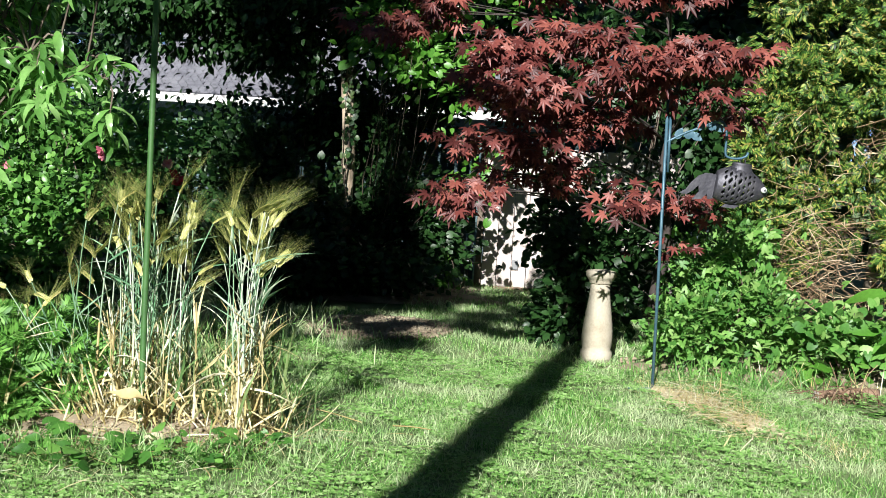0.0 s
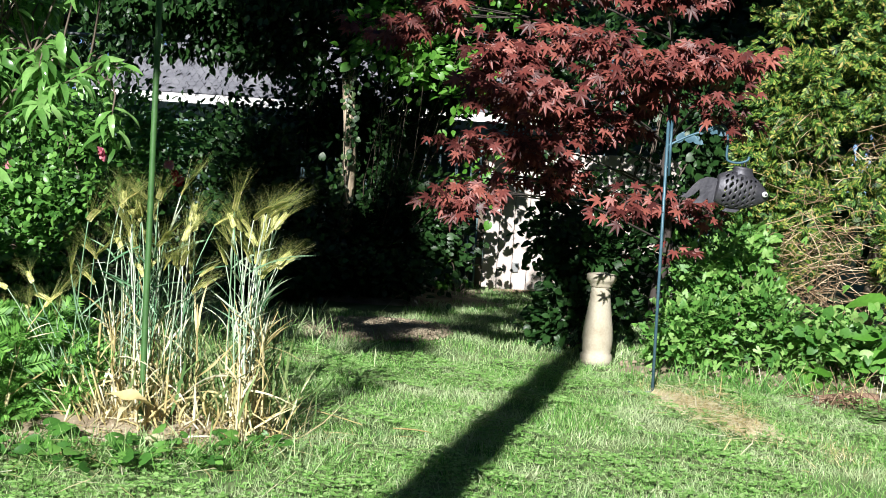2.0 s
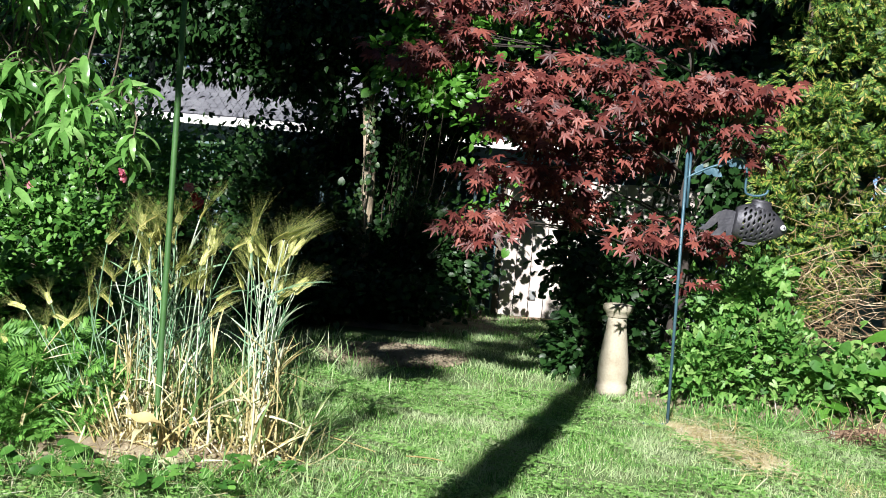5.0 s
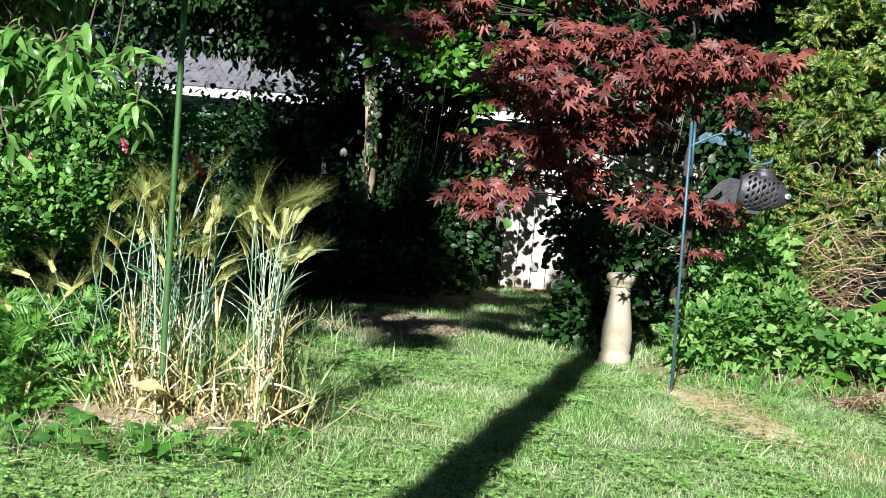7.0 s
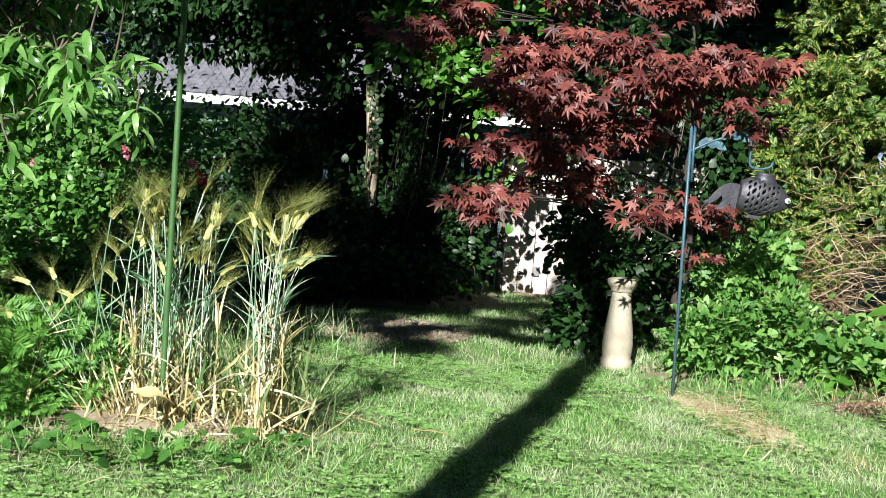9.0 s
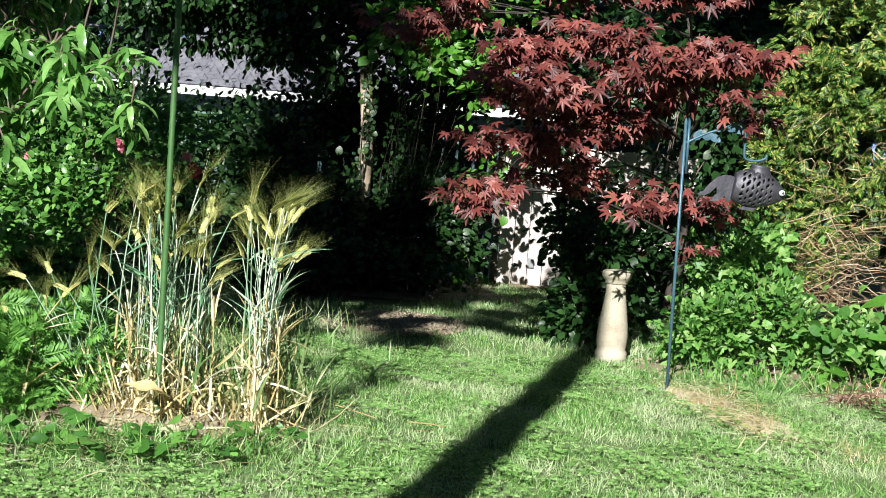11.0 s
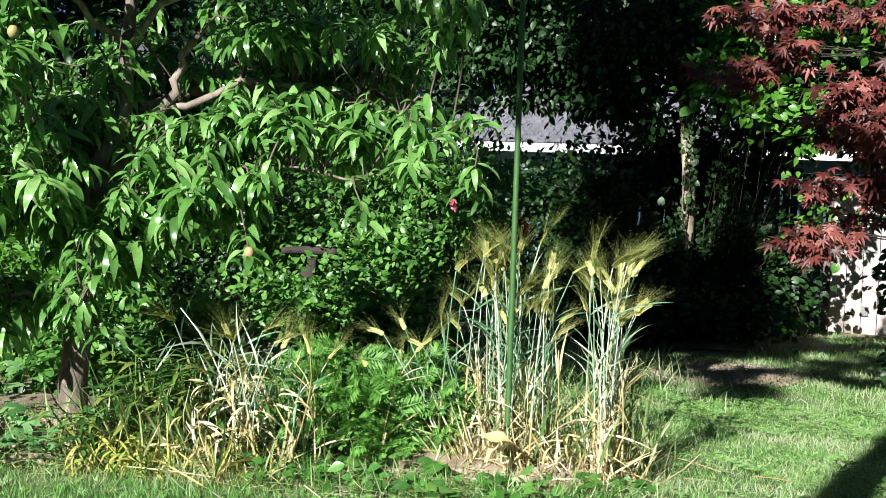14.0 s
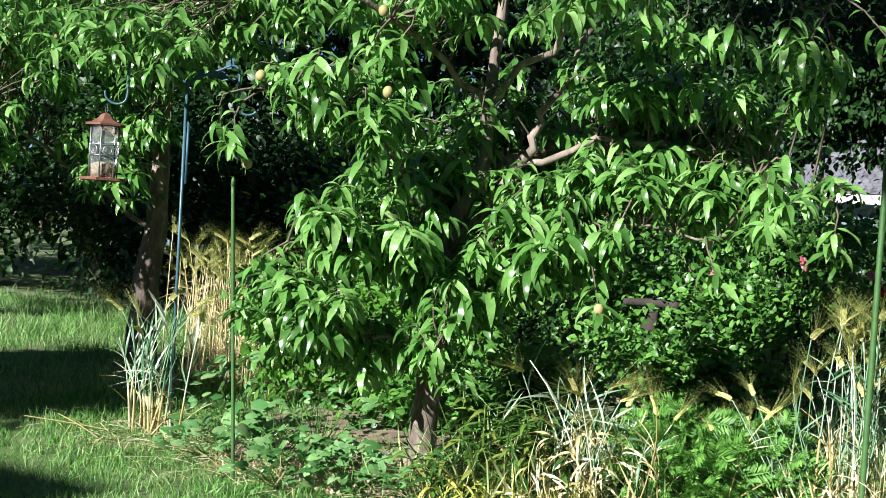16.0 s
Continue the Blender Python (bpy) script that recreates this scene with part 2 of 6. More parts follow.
def part(name, bm, material, parent, label="", smooth=False):
    me = bpy.data.meshes.new(name)
    bm.to_mesh(me)
    bm.free()
    me.materials.append(material)
    if smooth:
        me.shade_smooth()
    return put(name, me, parent, label)


def thing(name, at, label, category, group="", kind=""):
    ob = new(name)
    ob.location = at
    ob.empty_display_size = 0.05
    return tagged(ob, label, category, group, kind)


def frames_of(d, n):
    """Turn matrices whose y axis lies along d and whose z axis is near n."""
    y = d / np.linalg.norm(d, axis=1, keepdims=True)
    x = np.cross(y, n)
    x /= np.linalg.norm(x, axis=1, keepdims=True) + 1e-9
    z = np.cross(x, y)
    return np.stack([x, y, z], -1)


def spread(proto, pos, turns, size):
    """Many copies of a small proto mesh as one vertex and one face array."""
    V, F = proto
    n, k = len(pos), len(V)
    size = np.broadcast_to(np.asarray(size, float), (n,))
    out = np.einsum("nij,kj->nki", turns * size[:, None, None], V) + np.asarray(pos)[:, None]
    faces = F[None] + (np.arange(n) * k)[:, None, None]
    return out.reshape(-1, 3), faces.reshape(-1, 3)


def merge(*pairs):
    Vs, Fs, k = [], [], 0
    for V, F in pairs:
        if len(V):
            Vs.append(V); Fs.append(np.asarray(F) + k); k += len(V)
    return np.concatenate(Vs), np.concatenate(Fs)


def tube(points, radii, sides=6, cap=True):
    P = np.asarray(points, float)
    R = np.broadcast_to(np.asarray(radii, float), (len(P),))
    T = np.gradient(P, axis=0)
    T /= np.linalg.norm(T, axis=1, keepdims=True) + 1e-9
    ref = np.array([0.31, 0.87, 0.38]) if abs(T[0] @ (0.31, 0.87, 0.38)) < 0.9 else np.array([1.0, 0, 0])
    A = np.cross(T, ref)
    A /= np.linalg.norm(A, axis=1, keepdims=True)
    B = np.cross(T, A)
    ang = np.arange(sides) * 2 * np.pi / sides
    V = (P[:, None] + R[:, None, None] * (np.cos(ang)[None, :, None] * A[:, None] + np.sin(ang)[None, :, None] * B[:, None])).reshape(-1, 3)
    F = []
    for i in range(len(P) - 1):
        for j in range(sides):
            a, b = i * sides + j, i * sides + (j + 1) % sides
            F += [(a, b, b + sides), (a, b + sides, a + sides)]
    if cap:
        for i, flip in ((0, True), (len(P) - 1, False)):
            c = [i * sides + j for j in range(sides)]
            for j in range(1, sides - 1):
                F.append((c[0], c[j + 1], c[j]) if flip else (c[0], c[j], c[j + 1]))
    return V, np.array(F)


def bezier(pts, n=12):
    """A smooth line through the given points."""
    P = np.asarray(pts, float)
    t = np.linspace(0, len(P) - 1, n)
    out = []
    for v in t:
        i = min(int(v), len(P) - 2)
        f = v - i
        p0, p1, p2, p3 = P[max(i - 1, 0)], P[i], P[i + 1], P[min(i + 2, len(P) - 1)]
        out.append(0.5 * (2 * p1 + (p2 - p0) * f + (2 * p0 - 5 * p1 + 4 * p2 - p3) * f * f + (3 * p1 - p0 - 3 * p2 + p3) * f ** 3))
    return np.array(out)


def lathe(bm, profile, sides=24, at=(0, 0, 0)):
    rings = []
    for r, z in profile:
        rings.append([bm.verts.new((at[0] + r * math.cos(a), at[1] + r * math.sin(a), at[2] + z))
                      for a in (2 * math.pi * i / sides for i in range(sides))])
    for lo, hi in zip(rings, rings[1:]):
        for i in range(sides):
            bm.faces.new((lo[i], lo[(i + 1) % sides], hi[(i + 1) % sides], hi[i]))
    bm.faces.new(rings[0][::-1])
    bm.faces.new(rings[-1])


def box(bm, lo, hi, bevel=0.0):
    r = bmesh.ops.create_cube(bm, size=1)
    c, s = [(a + b) / 2 for a, b in zip(lo, hi)], [b - a for a, b in zip(lo, hi)]
    for v in r["verts"]:
        v.co = Vector([v.co[i] * s[i] + c[i] for i in range(3)])
    if bevel:
        es = list({e for v in r["verts"] for e in v.link_edges})
        bmesh.ops.bevel(bm, geom=es, offset=bevel, segments=2, profile=0.5, affect="EDGES")


# leaf shapes: along +y, 1 long, face up
def strip_leaf(width, droop, segs=5, fold=0.25, wave=0.0, twist=0.0, sharp=1.0):
    V, F = [], []
    for i in range(segs + 1):
        s = i / segs
        w = width * math.sin(math.pi * min(1, s ** 0.75 * 0.97 + 0.03)) ** sharp if i < segs else 0.0
        y, z = s - 0.12 * droop * s ** 3, -droop * s * s
        k = wave * math.sin(9 * s)
        a = twist * s
        V += [(-w * math.cos(a), y, z + fold * w + k * w - w * math.sin(a)), (0, y, z), (w * math.cos(a), y, z + fold * w - k * w + w * math.sin(a))]
    for i in range(segs):
        a = 3 * i
        F += [(a, a + 1, a + 4), (a, a + 4, a + 3), (a + 1, a + 2, a + 5), (a + 1, a + 5, a + 4)]
    return np.array(V), np.array(F)


def fan_leaf(radius_at, steps, droop=0.15, base=0.25, cup=0.0):
    """A leaf whose outline is given as radius by angle from its tip; the stem joins near its base."""
    V = [(0, base, 0)]
    F = []
    for i in range(steps + 1):
        a = math.radians(-165 + 330 * i / steps)
        r = radius_at(a, i)
        x, y = r * math.sin(a), base + r * math.cos(a)
        V.append((x, y, -droop * r * r + cup * abs(x)))
    for i in range(1, steps + 1):
        F.append((0, i + 1, i))
    return np.array(V), np.array(F)


def maple_shape(k):
    r0 = random.Random(k)
    tips = [(-128, 0.34), (-84, 0.62), (-42, 0.80), (0, 0.92), (42, 0.80), (84, 0.62), (128, 0.34)]
    V, F = [(0, 0, 0)], []
    for i, (a, r) in enumerate(tips):
        a0, r = math.radians(a + r0.uniform(-4, 4)), r * r0.uniform(0.9, 1.1)
        for da, f in ((-21, 0.27), (-11, 0.6), (0, 1.0), (11, 0.6)):
            b = a0 + math.radians(da)
            q = 0.31 if f == 0.27 else r * f
            V.append((q * math.sin(b), q * math.cos(b), -0.28 * q * q + 0.03 * (f == 0.6)))
    b = math.radians(150)
    V.append((0.2 * math.sin(b), 0.2 * math.cos(b), 0))
    for i in range(1, len(V) - 1):
        F.append((0, i + 1, i))
    return np.array(V), np.array(F)


OVAL = strip_leaf(0.30, 0.22, 4, 0.25)


def lance_leaf(width, droop, wave, segs=9):
    """A slender pointed leaf, folded along its midrib and arching evenly downwards."""
    V, F = [], []
    for i in range(segs + 1):
        s = i / segs
        w = width * math.sin(math.pi * min(1.0, 0.03 + 0.97 * s ** 0.85)) ** 0.85 if i < segs else 0.0
        a = droop * s
        y, z = math.sin(a) / droop, (math.cos(a) - 1) / droop
        k = wave * math.sin(11 * s)
        V += [(-w, y, z + 0.38 * w + k * w), (0, y, z), (w, y, z + 0.38 * w - k * w)]
    for i in range(segs):
        a = 3 * i
        F += [(a, a + 1, a + 4), (a, a + 4, a + 3), (a + 1, a + 2, a + 5), (a + 1, a + 5, a + 4)]
    return np.array(V), np.array(F)


PEACH = [lance_leaf(0.108, d, w) for d, w in ((1.1, 0.2), (1.6, 0.25), (2.05, 0.3))]
MAPLE = [maple_shape(k) for k in range(4)]
HEART = fan_leaf(lambda a, i: 0.52 * (1 - 0.28 * abs(a) / math.pi) + 0.16 * math.exp(-(a * 2.4) ** 2), 12, 0.35, 0.35)
LOBED = fan_leaf(lambda a, i: (0.34 + 0.24 * max(0, math.cos(2.55 * a))) * (1.0 if i % 2 else 0.8), 22, 0.4, 0.34, 0.12)


def spray_shape(k, side=9, spread_deg=48, thin=0.035):
    r0 = random.Random(k)
    V, F = [], []

    def sliver(p, q, w):
        d = (q[0] - p[0], q[1] - p[1])
        n = math.hypot(*d) + 1e-9
        o = (-d[1] / n * w, d[0] / n * w)
        m = ((p[0] + q[0]) / 2, (p[1] + q[1]) / 2)
        i = len(V)
        for x, y in (p, (m[0] + o[0], m[1] + o[1]), q, (m[0] - o[0], m[1] - o[1])):
            V.append((x, y, -0.25 * y * y + r0.uniform(-0.02, 0.02)))
        F.extend([(i, i + 2, i + 1), (i, i + 3, i + 2)])
    sliver((0, 0), (0, 1), thin)
    for j in range(side):
        s = 0.1 + 0.8 * j / side
        sg = 1 if j % 2 else -1
        a = math.radians(spread_deg + r0.uniform(-10, 10))
        ln = (0.52 - 0.35 * abs(s - 0.35)) * r0.uniform(0.8, 1.15)
        sliver((0, s), (sg * ln * math.sin(a), s + ln * math.cos(a)), thin * 1.5)
    return np.array(V), np.array(F)


SPRAY = [spray_shape(k, 11, 40, 0.042) for k in range(3)]
FERN = [spray_shape(10 + k, 18, 58, 0.028) for k in range(2)]
BLADE = strip_leaf(0.015, 0.4, 3, 0.3)


def unit(n):
    v = rng.normal(size=(n, 3))
    return v / np.linalg.norm(v, axis=1, keepdims=True)


def clumpy(n, centre, radii, shell=0.45, clumps=14, tight=0.33):
    """Points of an uneven crown: gathered in clumps near the hull of an ellipsoid."""
    c = unit(clumps) * rng.uniform(shell, 0.95, (clumps, 1))
    k = rng.integers(0, clumps, n)
    p = c[k] + rng.normal(size=(n, 3)) * tight * rng.uniform(0.5, 1.2, clumps)[k][:, None]
    return p * np.asarray(radii) + np.asarray(centre), p


def foliage(protos, n, centre, radii, size, up=0.7, out=0.8, shell=0.45, clumps=14, tight=0.33, floor=0.03, hang=0.0, origin=(0, 0, 0), raw=False):
    """Leaves on an uneven crown; returns arrays. A chink stays open through which the sun reaches the ivied trunk."""
    P, q = clumpy(n, centre, radii, shell, clumps, tight)
    P = P[P[:, 2] > floor]
    W = P + np.asarray(origin)
    k = (11.86 - W[:, 1]) / LIGHT[1]
    fx, fz = W[:, 0] + k * LIGHT[0], W[:, 2] + k * LIGHT[2]
    P = P[~((k > 0.02) & (np.abs(fx + 0.93 + 0.04 * np.sin(9 * fz)) < 0.06 + 1.1 * size[1]) & (fz > 0.8) & (fz < 2.1) & (rng.random(len(P)) > 0.03))]
    q = unit(len(P)) * 0.7 + out * (P - centre) / np.asarray(radii)
    q[:, 2] -= hang
    nrm = unit(len(P)) * 0.55 + np.array([-0.1, -0.35, up])
    T = frames_of(q, nrm)
    which = rng.integers(0, len(protos), len(P))
    s = rng.uniform(size[0], size[1], len(P))
    if raw:
        return P, T, s, which
    return merge(*[spread(pr, P[which == i], T[which == i], s[which == i]) for i, pr in enumerate(protos)])


def stems_to(base, ends, radius, bow=0.12, sides=4):
    out = []
    for e in ends:
        b = np.asarray(base, float)
        m = (b + e) / 2 + rng.normal(size=3) * bow
        m[2] = max(m[2], b[2] + 0.05)
        out.append(tube(bezier([b, m, e], 6), np.linspace(radius, radius * 0.3, 6), sides))
    return merge(*out)


def shrub(name, base, crowns, protos, leafmat, size, label, category, stem_mat=None, stems=12, stem_r=0.012, singles=0, **kw):
    """A bush: stems that rise from its base, and leaves round several crown centres (centre, radii, count)."""
    ob = thing(name, base, label, category)
    o = np.array(base, float)
    ends = []
    arrays = []
    for c, r, n in crowns:
        c = np.array(c, float) - o
        arrays.append(foliage(protos, n, c, r, size, floor=0.02, origin=o, raw=True, **kw))
        ends += [c + unit(1)[0] * np.array(r) * 0.7 for _ in range(max(2, stems // len(crowns)))]
    ends = [np.array([e[0], e[1], max(e[2], 0.08)]) for e in ends]
    put("branchwork", tri_mesh("branchwork", *stems_to((0, 0, 0), ends, stem_r), stem_mat or M["bark"]), ob, "", "stuff")
    P, T, s, which = (np.concatenate(a) for a in zip(*arrays))
    order = np.argsort(P[:, 1])
    mes = [tri_mesh("leaf", *pr, leafmat) for pr in protos] if singles else []
    for i in order[:singles]:
        o = put("leaf", mes[which[i]], ob)
        o.matrix_basis = Matrix.Translation(P[i]) @ Matrix([[float(v) * float(s[i]) for v in row] for row in T[i]]).to_4x4()
    r = order[singles:]
    V, F = merge(*[spread(pr, P[r][which[r] == k], T[r][which[r] == k], s[r][which[r] == k]) for k, pr in enumerate(protos)])
    put("foliage", tri_mesh("foliage", V, F, leafmat), ob, "", "stuff")
    return ob

# ---- ground ----


def gz(x, y):
    return 0.014 * np.sin(1.3 * x + 0.6 * y) + 0.01 * np.sin(0.7 * x - 1.9 * y)


def sheet(xs, ys, z_at):
    X, Y = np.meshgrid(xs, ys, indexing="ij")
    V = np.stack([X, Y, z_at(X, Y)], -1).reshape(-1, 3)
    ny = len(ys)
    F = []
    for i in range(len(xs) - 1):
        for j in range(ny - 1):
            a = i * ny + j
            F += [(a, a + ny, a + ny + 1), (a, a + ny + 1, a + 1)]
    return V, np.array(F)


xs = np.concatenate([[-400, -120, -50, -25, -16], np.arange(-12, 6.01, 0.25), [9, 15, 30, 60, 150, 400]])
ys = np.concatenate([[-400, -120, -50, -20, -10, -5, 0], np.arange(2, 14.01, 0.25), [17, 22, 30, 50, 120, 400]])
tagged(put("ground", tri_mesh("ground", *sheet(xs, ys, lambda x, y: gz(x, y) * (abs(x) < 14) * (abs(y) < 15)), M["thatch"], True)),
       "mown lawn ground with dry thatch between the grass", "ground", "", "structure")


def patch(name, cx, cy, rx, ry, height, material, label, turn=0.0, seed=0):
    """An irregular low mound of bare earth or litter."""
    r0 = np.random.default_rng(seed)
    ph = r0.uniform(0, 6.3, 5)
    V, F, rings, n = [(0, 0, height)], [], 7, 40
    for i in range(1, rings + 1):
        s = i / rings
        for j in range(n):
            a = 2 * math.pi * j / n
            k = 1 + 0.16 * math.sin(2 * a + ph[0]) + 0.12 * math.sin(3 * a + ph[1]) + 0.09 * math.sin(5 * a + ph[2]) + 0.05 * math.sin(9 * a + ph[3])
            x, y = s * k * rx * math.cos(a), s * k * ry * math.sin(a)
            V.append((x, y, height * (1 - s * s) + 0.35 * height * math.sin(7 * x + ph[4]) * math.sin(9 * y) * (1 - s) - 0.02 * (s > 0.99)))
    for j in range(n):
        F.append((0, 1 + j, 1 + (j + 1) % n))
        for i in range(rings - 1):
            a, b = 1 + i * n + j, 1 + i * n + (j + 1) % n
            F += [(a, a + n, b + n), (a, b + n, b)]
    ob = put(name, tri_mesh(name, V, F, material, True))
    ob.location = (cx, cy, 0.012 + float(gz(cx, cy)))
    ob.rotation_euler = (0, 0, radians(turn))
    return tagged(ob, label, "soil", "", "structure")


PATCHES = [("bed_soil", -1.38, 5.5, 0.75, 0.42, 0.08), ("bed_soil", -2.4, 5.5, 0.95, 0.6, 0.05), ("bed_soil", -3.6, 5.35, 1.0, 0.6, 0.05),
           ("bare_earth", -0.45, 9.45, 0.6, 0.7, 0.02), ("bare_earth", 1.40, 7.12, 0.2, 0.36, 0.012), ("bed_soil", 2.5, 8.3, 1.4, 0.55, 0.05),
           ("bed_soil", -3.4, 9.6, 2.2, 0.9, 0.05), ("bed_soil", -0.8, 12.1, 1.6, 0.9, 0.04), ("bare_earth", 1.58, 6.5, 0.15, 0.36, 0.012), ("bare_earth", 1.85, 5.95, 0.1, 0.16, 0.008), ("bed_soil", -3.9, 6.7, 1.4, 0.7, 0.03)]
for i, (nm, cx, cy, rx, ry, h) in enumerate(PATCHES):
    if nm == "bare_earth" and cx > 1.8:
        continue      # only thinned grass there
    if nm == "bare_earth" and cx > 1:
        patch(nm, cx, cy, rx, ry, h, M["straw_mat"], "trodden pale straw and dust worn into the lawn", 20, i)
        continue
    patch(nm, cx, cy, rx, ry, h, M["soil"], "dry brown bare earth with bits of straw", 0, i)


def in_patch(x, y, grow=1.0):
    hit = np.zeros(len(x))
    for _, cx, cy, rx, ry, _ in PATCHES:
        hit = np.maximum(hit, np.clip(1.5 - 1.2 * (((x - cx) / rx) ** 2 + ((y - cy) / ry) ** 2) / grow, 0, 1))
    return hit


def lawn(name, x0, x1, y0, y1, n, length, label, material="lawn"):
    x, y = rng.uniform(x0, x1, n), rng.uniform(y0, y1, n)
    tuft = np.array([noise.fractal((a * 2.2, b * 2.2, 0.3), 0.6, 2.1, 3) for a, b in zip(x, y)])
    keep = (rng.random(n) > in_patch(x, y, 0.8) * np.where((x > 1) & (y < 7.6), 0.5, 0.85)) & (rng.random(n) < 0.9 + 0.3 * tuft) & ~((x > 2.25) & (y > 6.6) & (y < 7.3)) & ~((x < -0.3) & (y > 10.5)) & ~((x < -1.2) & (x > -5) & (y > 9.7))
    x, y, tuft = x[keep], y[keep], tuft[keep]
    P = np.stack([x, y, gz(x, y)], -1)
    d = rng.normal(size=(len(x), 3)) * 0.55 + np.array([0, 0, 0.85])
    d[:, 2] = np.abs(d[:, 2]) + 0.2
    T = frames_of(d, unit(len(x)) + np.array([0, 0, 0.15]))
    ln = rng.uniform(length[0], length[1], len(x)) * (1 + 0.3 * np.clip(tuft, -1, 1))
    V, F = spread(GRASS, P, T, ln)
    ob = put(name, tri_mesh(name, V, F, M[material]))
    return tagged(ob, label, "grass", "", "stuff")


GV = np.array([(-0.045, 0, 0), (0.045, 0, 0), (-0.038, 0.5, -0.03), (0.038, 0.5, -0.03), (0, 1, -0.2)])
GRASS = (GV, np.array([(0, 1, 3), (0, 3, 2), (2, 3, 4)]))
lawn("lawn_grass", -1.9, 3.2, 3.9, 8.0, 120000, (0.02, 0.048), "short sunlit lawn grass with dry blades")
lawn("lawn_grass", -2.2, 3.0, 8.0, 13.0, 60000, (0.03, 0.062), "shaded lawn grass dappled with sun")
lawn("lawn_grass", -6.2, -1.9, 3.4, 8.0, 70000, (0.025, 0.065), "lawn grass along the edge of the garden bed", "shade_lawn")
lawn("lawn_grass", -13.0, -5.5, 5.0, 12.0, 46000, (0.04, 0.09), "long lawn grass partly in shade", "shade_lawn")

# clover and small weeds in the lawn
n = 27000
x, y = rng.uniform(-2.0, 3.0, n), rng.uniform(4.0, 8.2, n)
cl = np.array([noise.fractal((a * 1.1, b * 1.1, 7.3), 0.7, 2.2, 4) for a, b in zip(x, y)]) + rng.normal(size=n) * 0.25 > 0.0
cl &= rng.random(n) > in_patch(x, y)
x, y = x[cl], y[cl]
LEAFLET = (np.array([(0, 0, 0), (-0.38, 0.6, 0.06), (0, 1, 0), (0.38, 0.6, 0.06)]), np.array([(0, 2, 1), (0, 3, 2)]))
pieces = []
for k in range(3):
    a = rng.uniform(0, 6.3, len(x)) * 0 + (np.arange(len(x)) * 1.7) + k * 2.09
    d = np.stack([np.cos(a), np.sin(a), 0.15 + 0 * a], -1)
    P = np.stack([x, y, gz(x, y) + 0.028 + 0.02 * np.sin(9 * x + 5 * y)], -1)
    pieces.append(spread(LEAFLET, P, frames_of(d, np.array([[0, -0.2, 1.0]]).repeat(len(x), 0) + 0.3 * unit(len(x))), rng.uniform(0.013, 0.026, len(x))))
tagged(put("clover", tri_mesh("clover", *merge(*pieces), M["clover"])), "low green clover growing in the lawn", "clover", "", "stuff")

# straw litter lying on bed and lawn
n = 5400
cx = rng.integers(0, 7, n)
c = np.array([(-1.3, 5.4), (-2.4, 5.2), (-3.4, 5.2), (1.48, 6.85), (-4.6, 5.1), (-1.5, 5.22), (-3.75, 5.3)])[cx] + rng.normal(size=(n, 2)) * np.where((cx == 3)[:, None], (0.32, 1.5), (1.0, 1.0)) * (0.36, 0.3)
d = np.concatenate([rng.normal(size=(n, 2)), rng.normal(size=(n, 1)) * 0.12], 1)
P = np.column_stack([c, gz(c[:, 0], c[:, 1]) + rng.uniform(0.02, 0.075, n)])
tagged(put("straw_litter", tri_mesh("straw_litter", *spread((GV * (0.35, 1, 0.3), GRASS[1]), P, frames_of(d, np.tile((0.0, 0, 1), (n, 1)) + 0.3 * unit(n)), rng.uniform(0.04, 0.2, n)), M["straw"])),
       "scattered dry straw lying on the soil", "straw", "", "stuff")


# crumbs of earth on the bare patches
CLOD = (np.array([(0, 0, 0.7), (1, 0.1, 0), (0.1, 0.9, 0.1), (-0.9, 0, -0.1), (0, -1, 0.1), (0.1, 0, -0.6)]), np.array([(0, 1, 2), (0, 2, 3), (0, 3, 4), (0, 4, 1), (5, 2, 1), (5, 3, 2), (5, 4, 3), (5, 1, 4)]))
n = 7000
k = rng.integers(0, 7, n)
k[k == 4] = 3
pc = np.array([p[1:6] for p in PATCHES])[k]
a, r = rng.uniform(0, 6.3, n), np.sqrt(rng.random(n)) * 0.95
x, y = pc[:, 0] + r * pc[:, 2] * np.cos(a), pc[:, 1] + r * pc[:, 3] * np.sin(a)
P = np.column_stack([x, y, gz(x, y) + 0.014 + pc[:, 4] * (1 - r * r)])
tagged(put("soil_crumbs", tri_mesh("soil_crumbs", *spread(CLOD, P, frames_of(unit(n), unit(n)), rng.uniform(0.004, 0.024, n)), M["soil"])), "loose crumbs and clods of dry earth", "soil", "", "stuff")


def straw_stalk(a, b):
    ob = put("straw_stalk", tri_mesh("straw_stalk", *tube(bezier([a, (np.array(a) + b) / 2 + (0.01, 0, 0.004), b], 6), [0.0032, 0.0032, 0.003, 0.003, 0.0028, 0.002], 5), M["straw"]))
    return tagged(ob, "single dry straw stalk fallen on the grass", "straw", "fallen straws")


straw_stalk((-0.723, 6.168, 0.05), (-0.341, 5.778, 0.055))
straw_stalk((-0.2, 5.72, 0.06), (-0.03, 5.68, 0.06))
straw_stalk((-5.6, 4.9, 0.06), (-5.0, 4.95, 0.06))
straw_stalk((-5.5, 5.05, 0.07), (-4.9, 4.75, 0.06))
straw_stalk((-2.75, 4.75, 0.07), (-2.3, 4.72, 0.07))

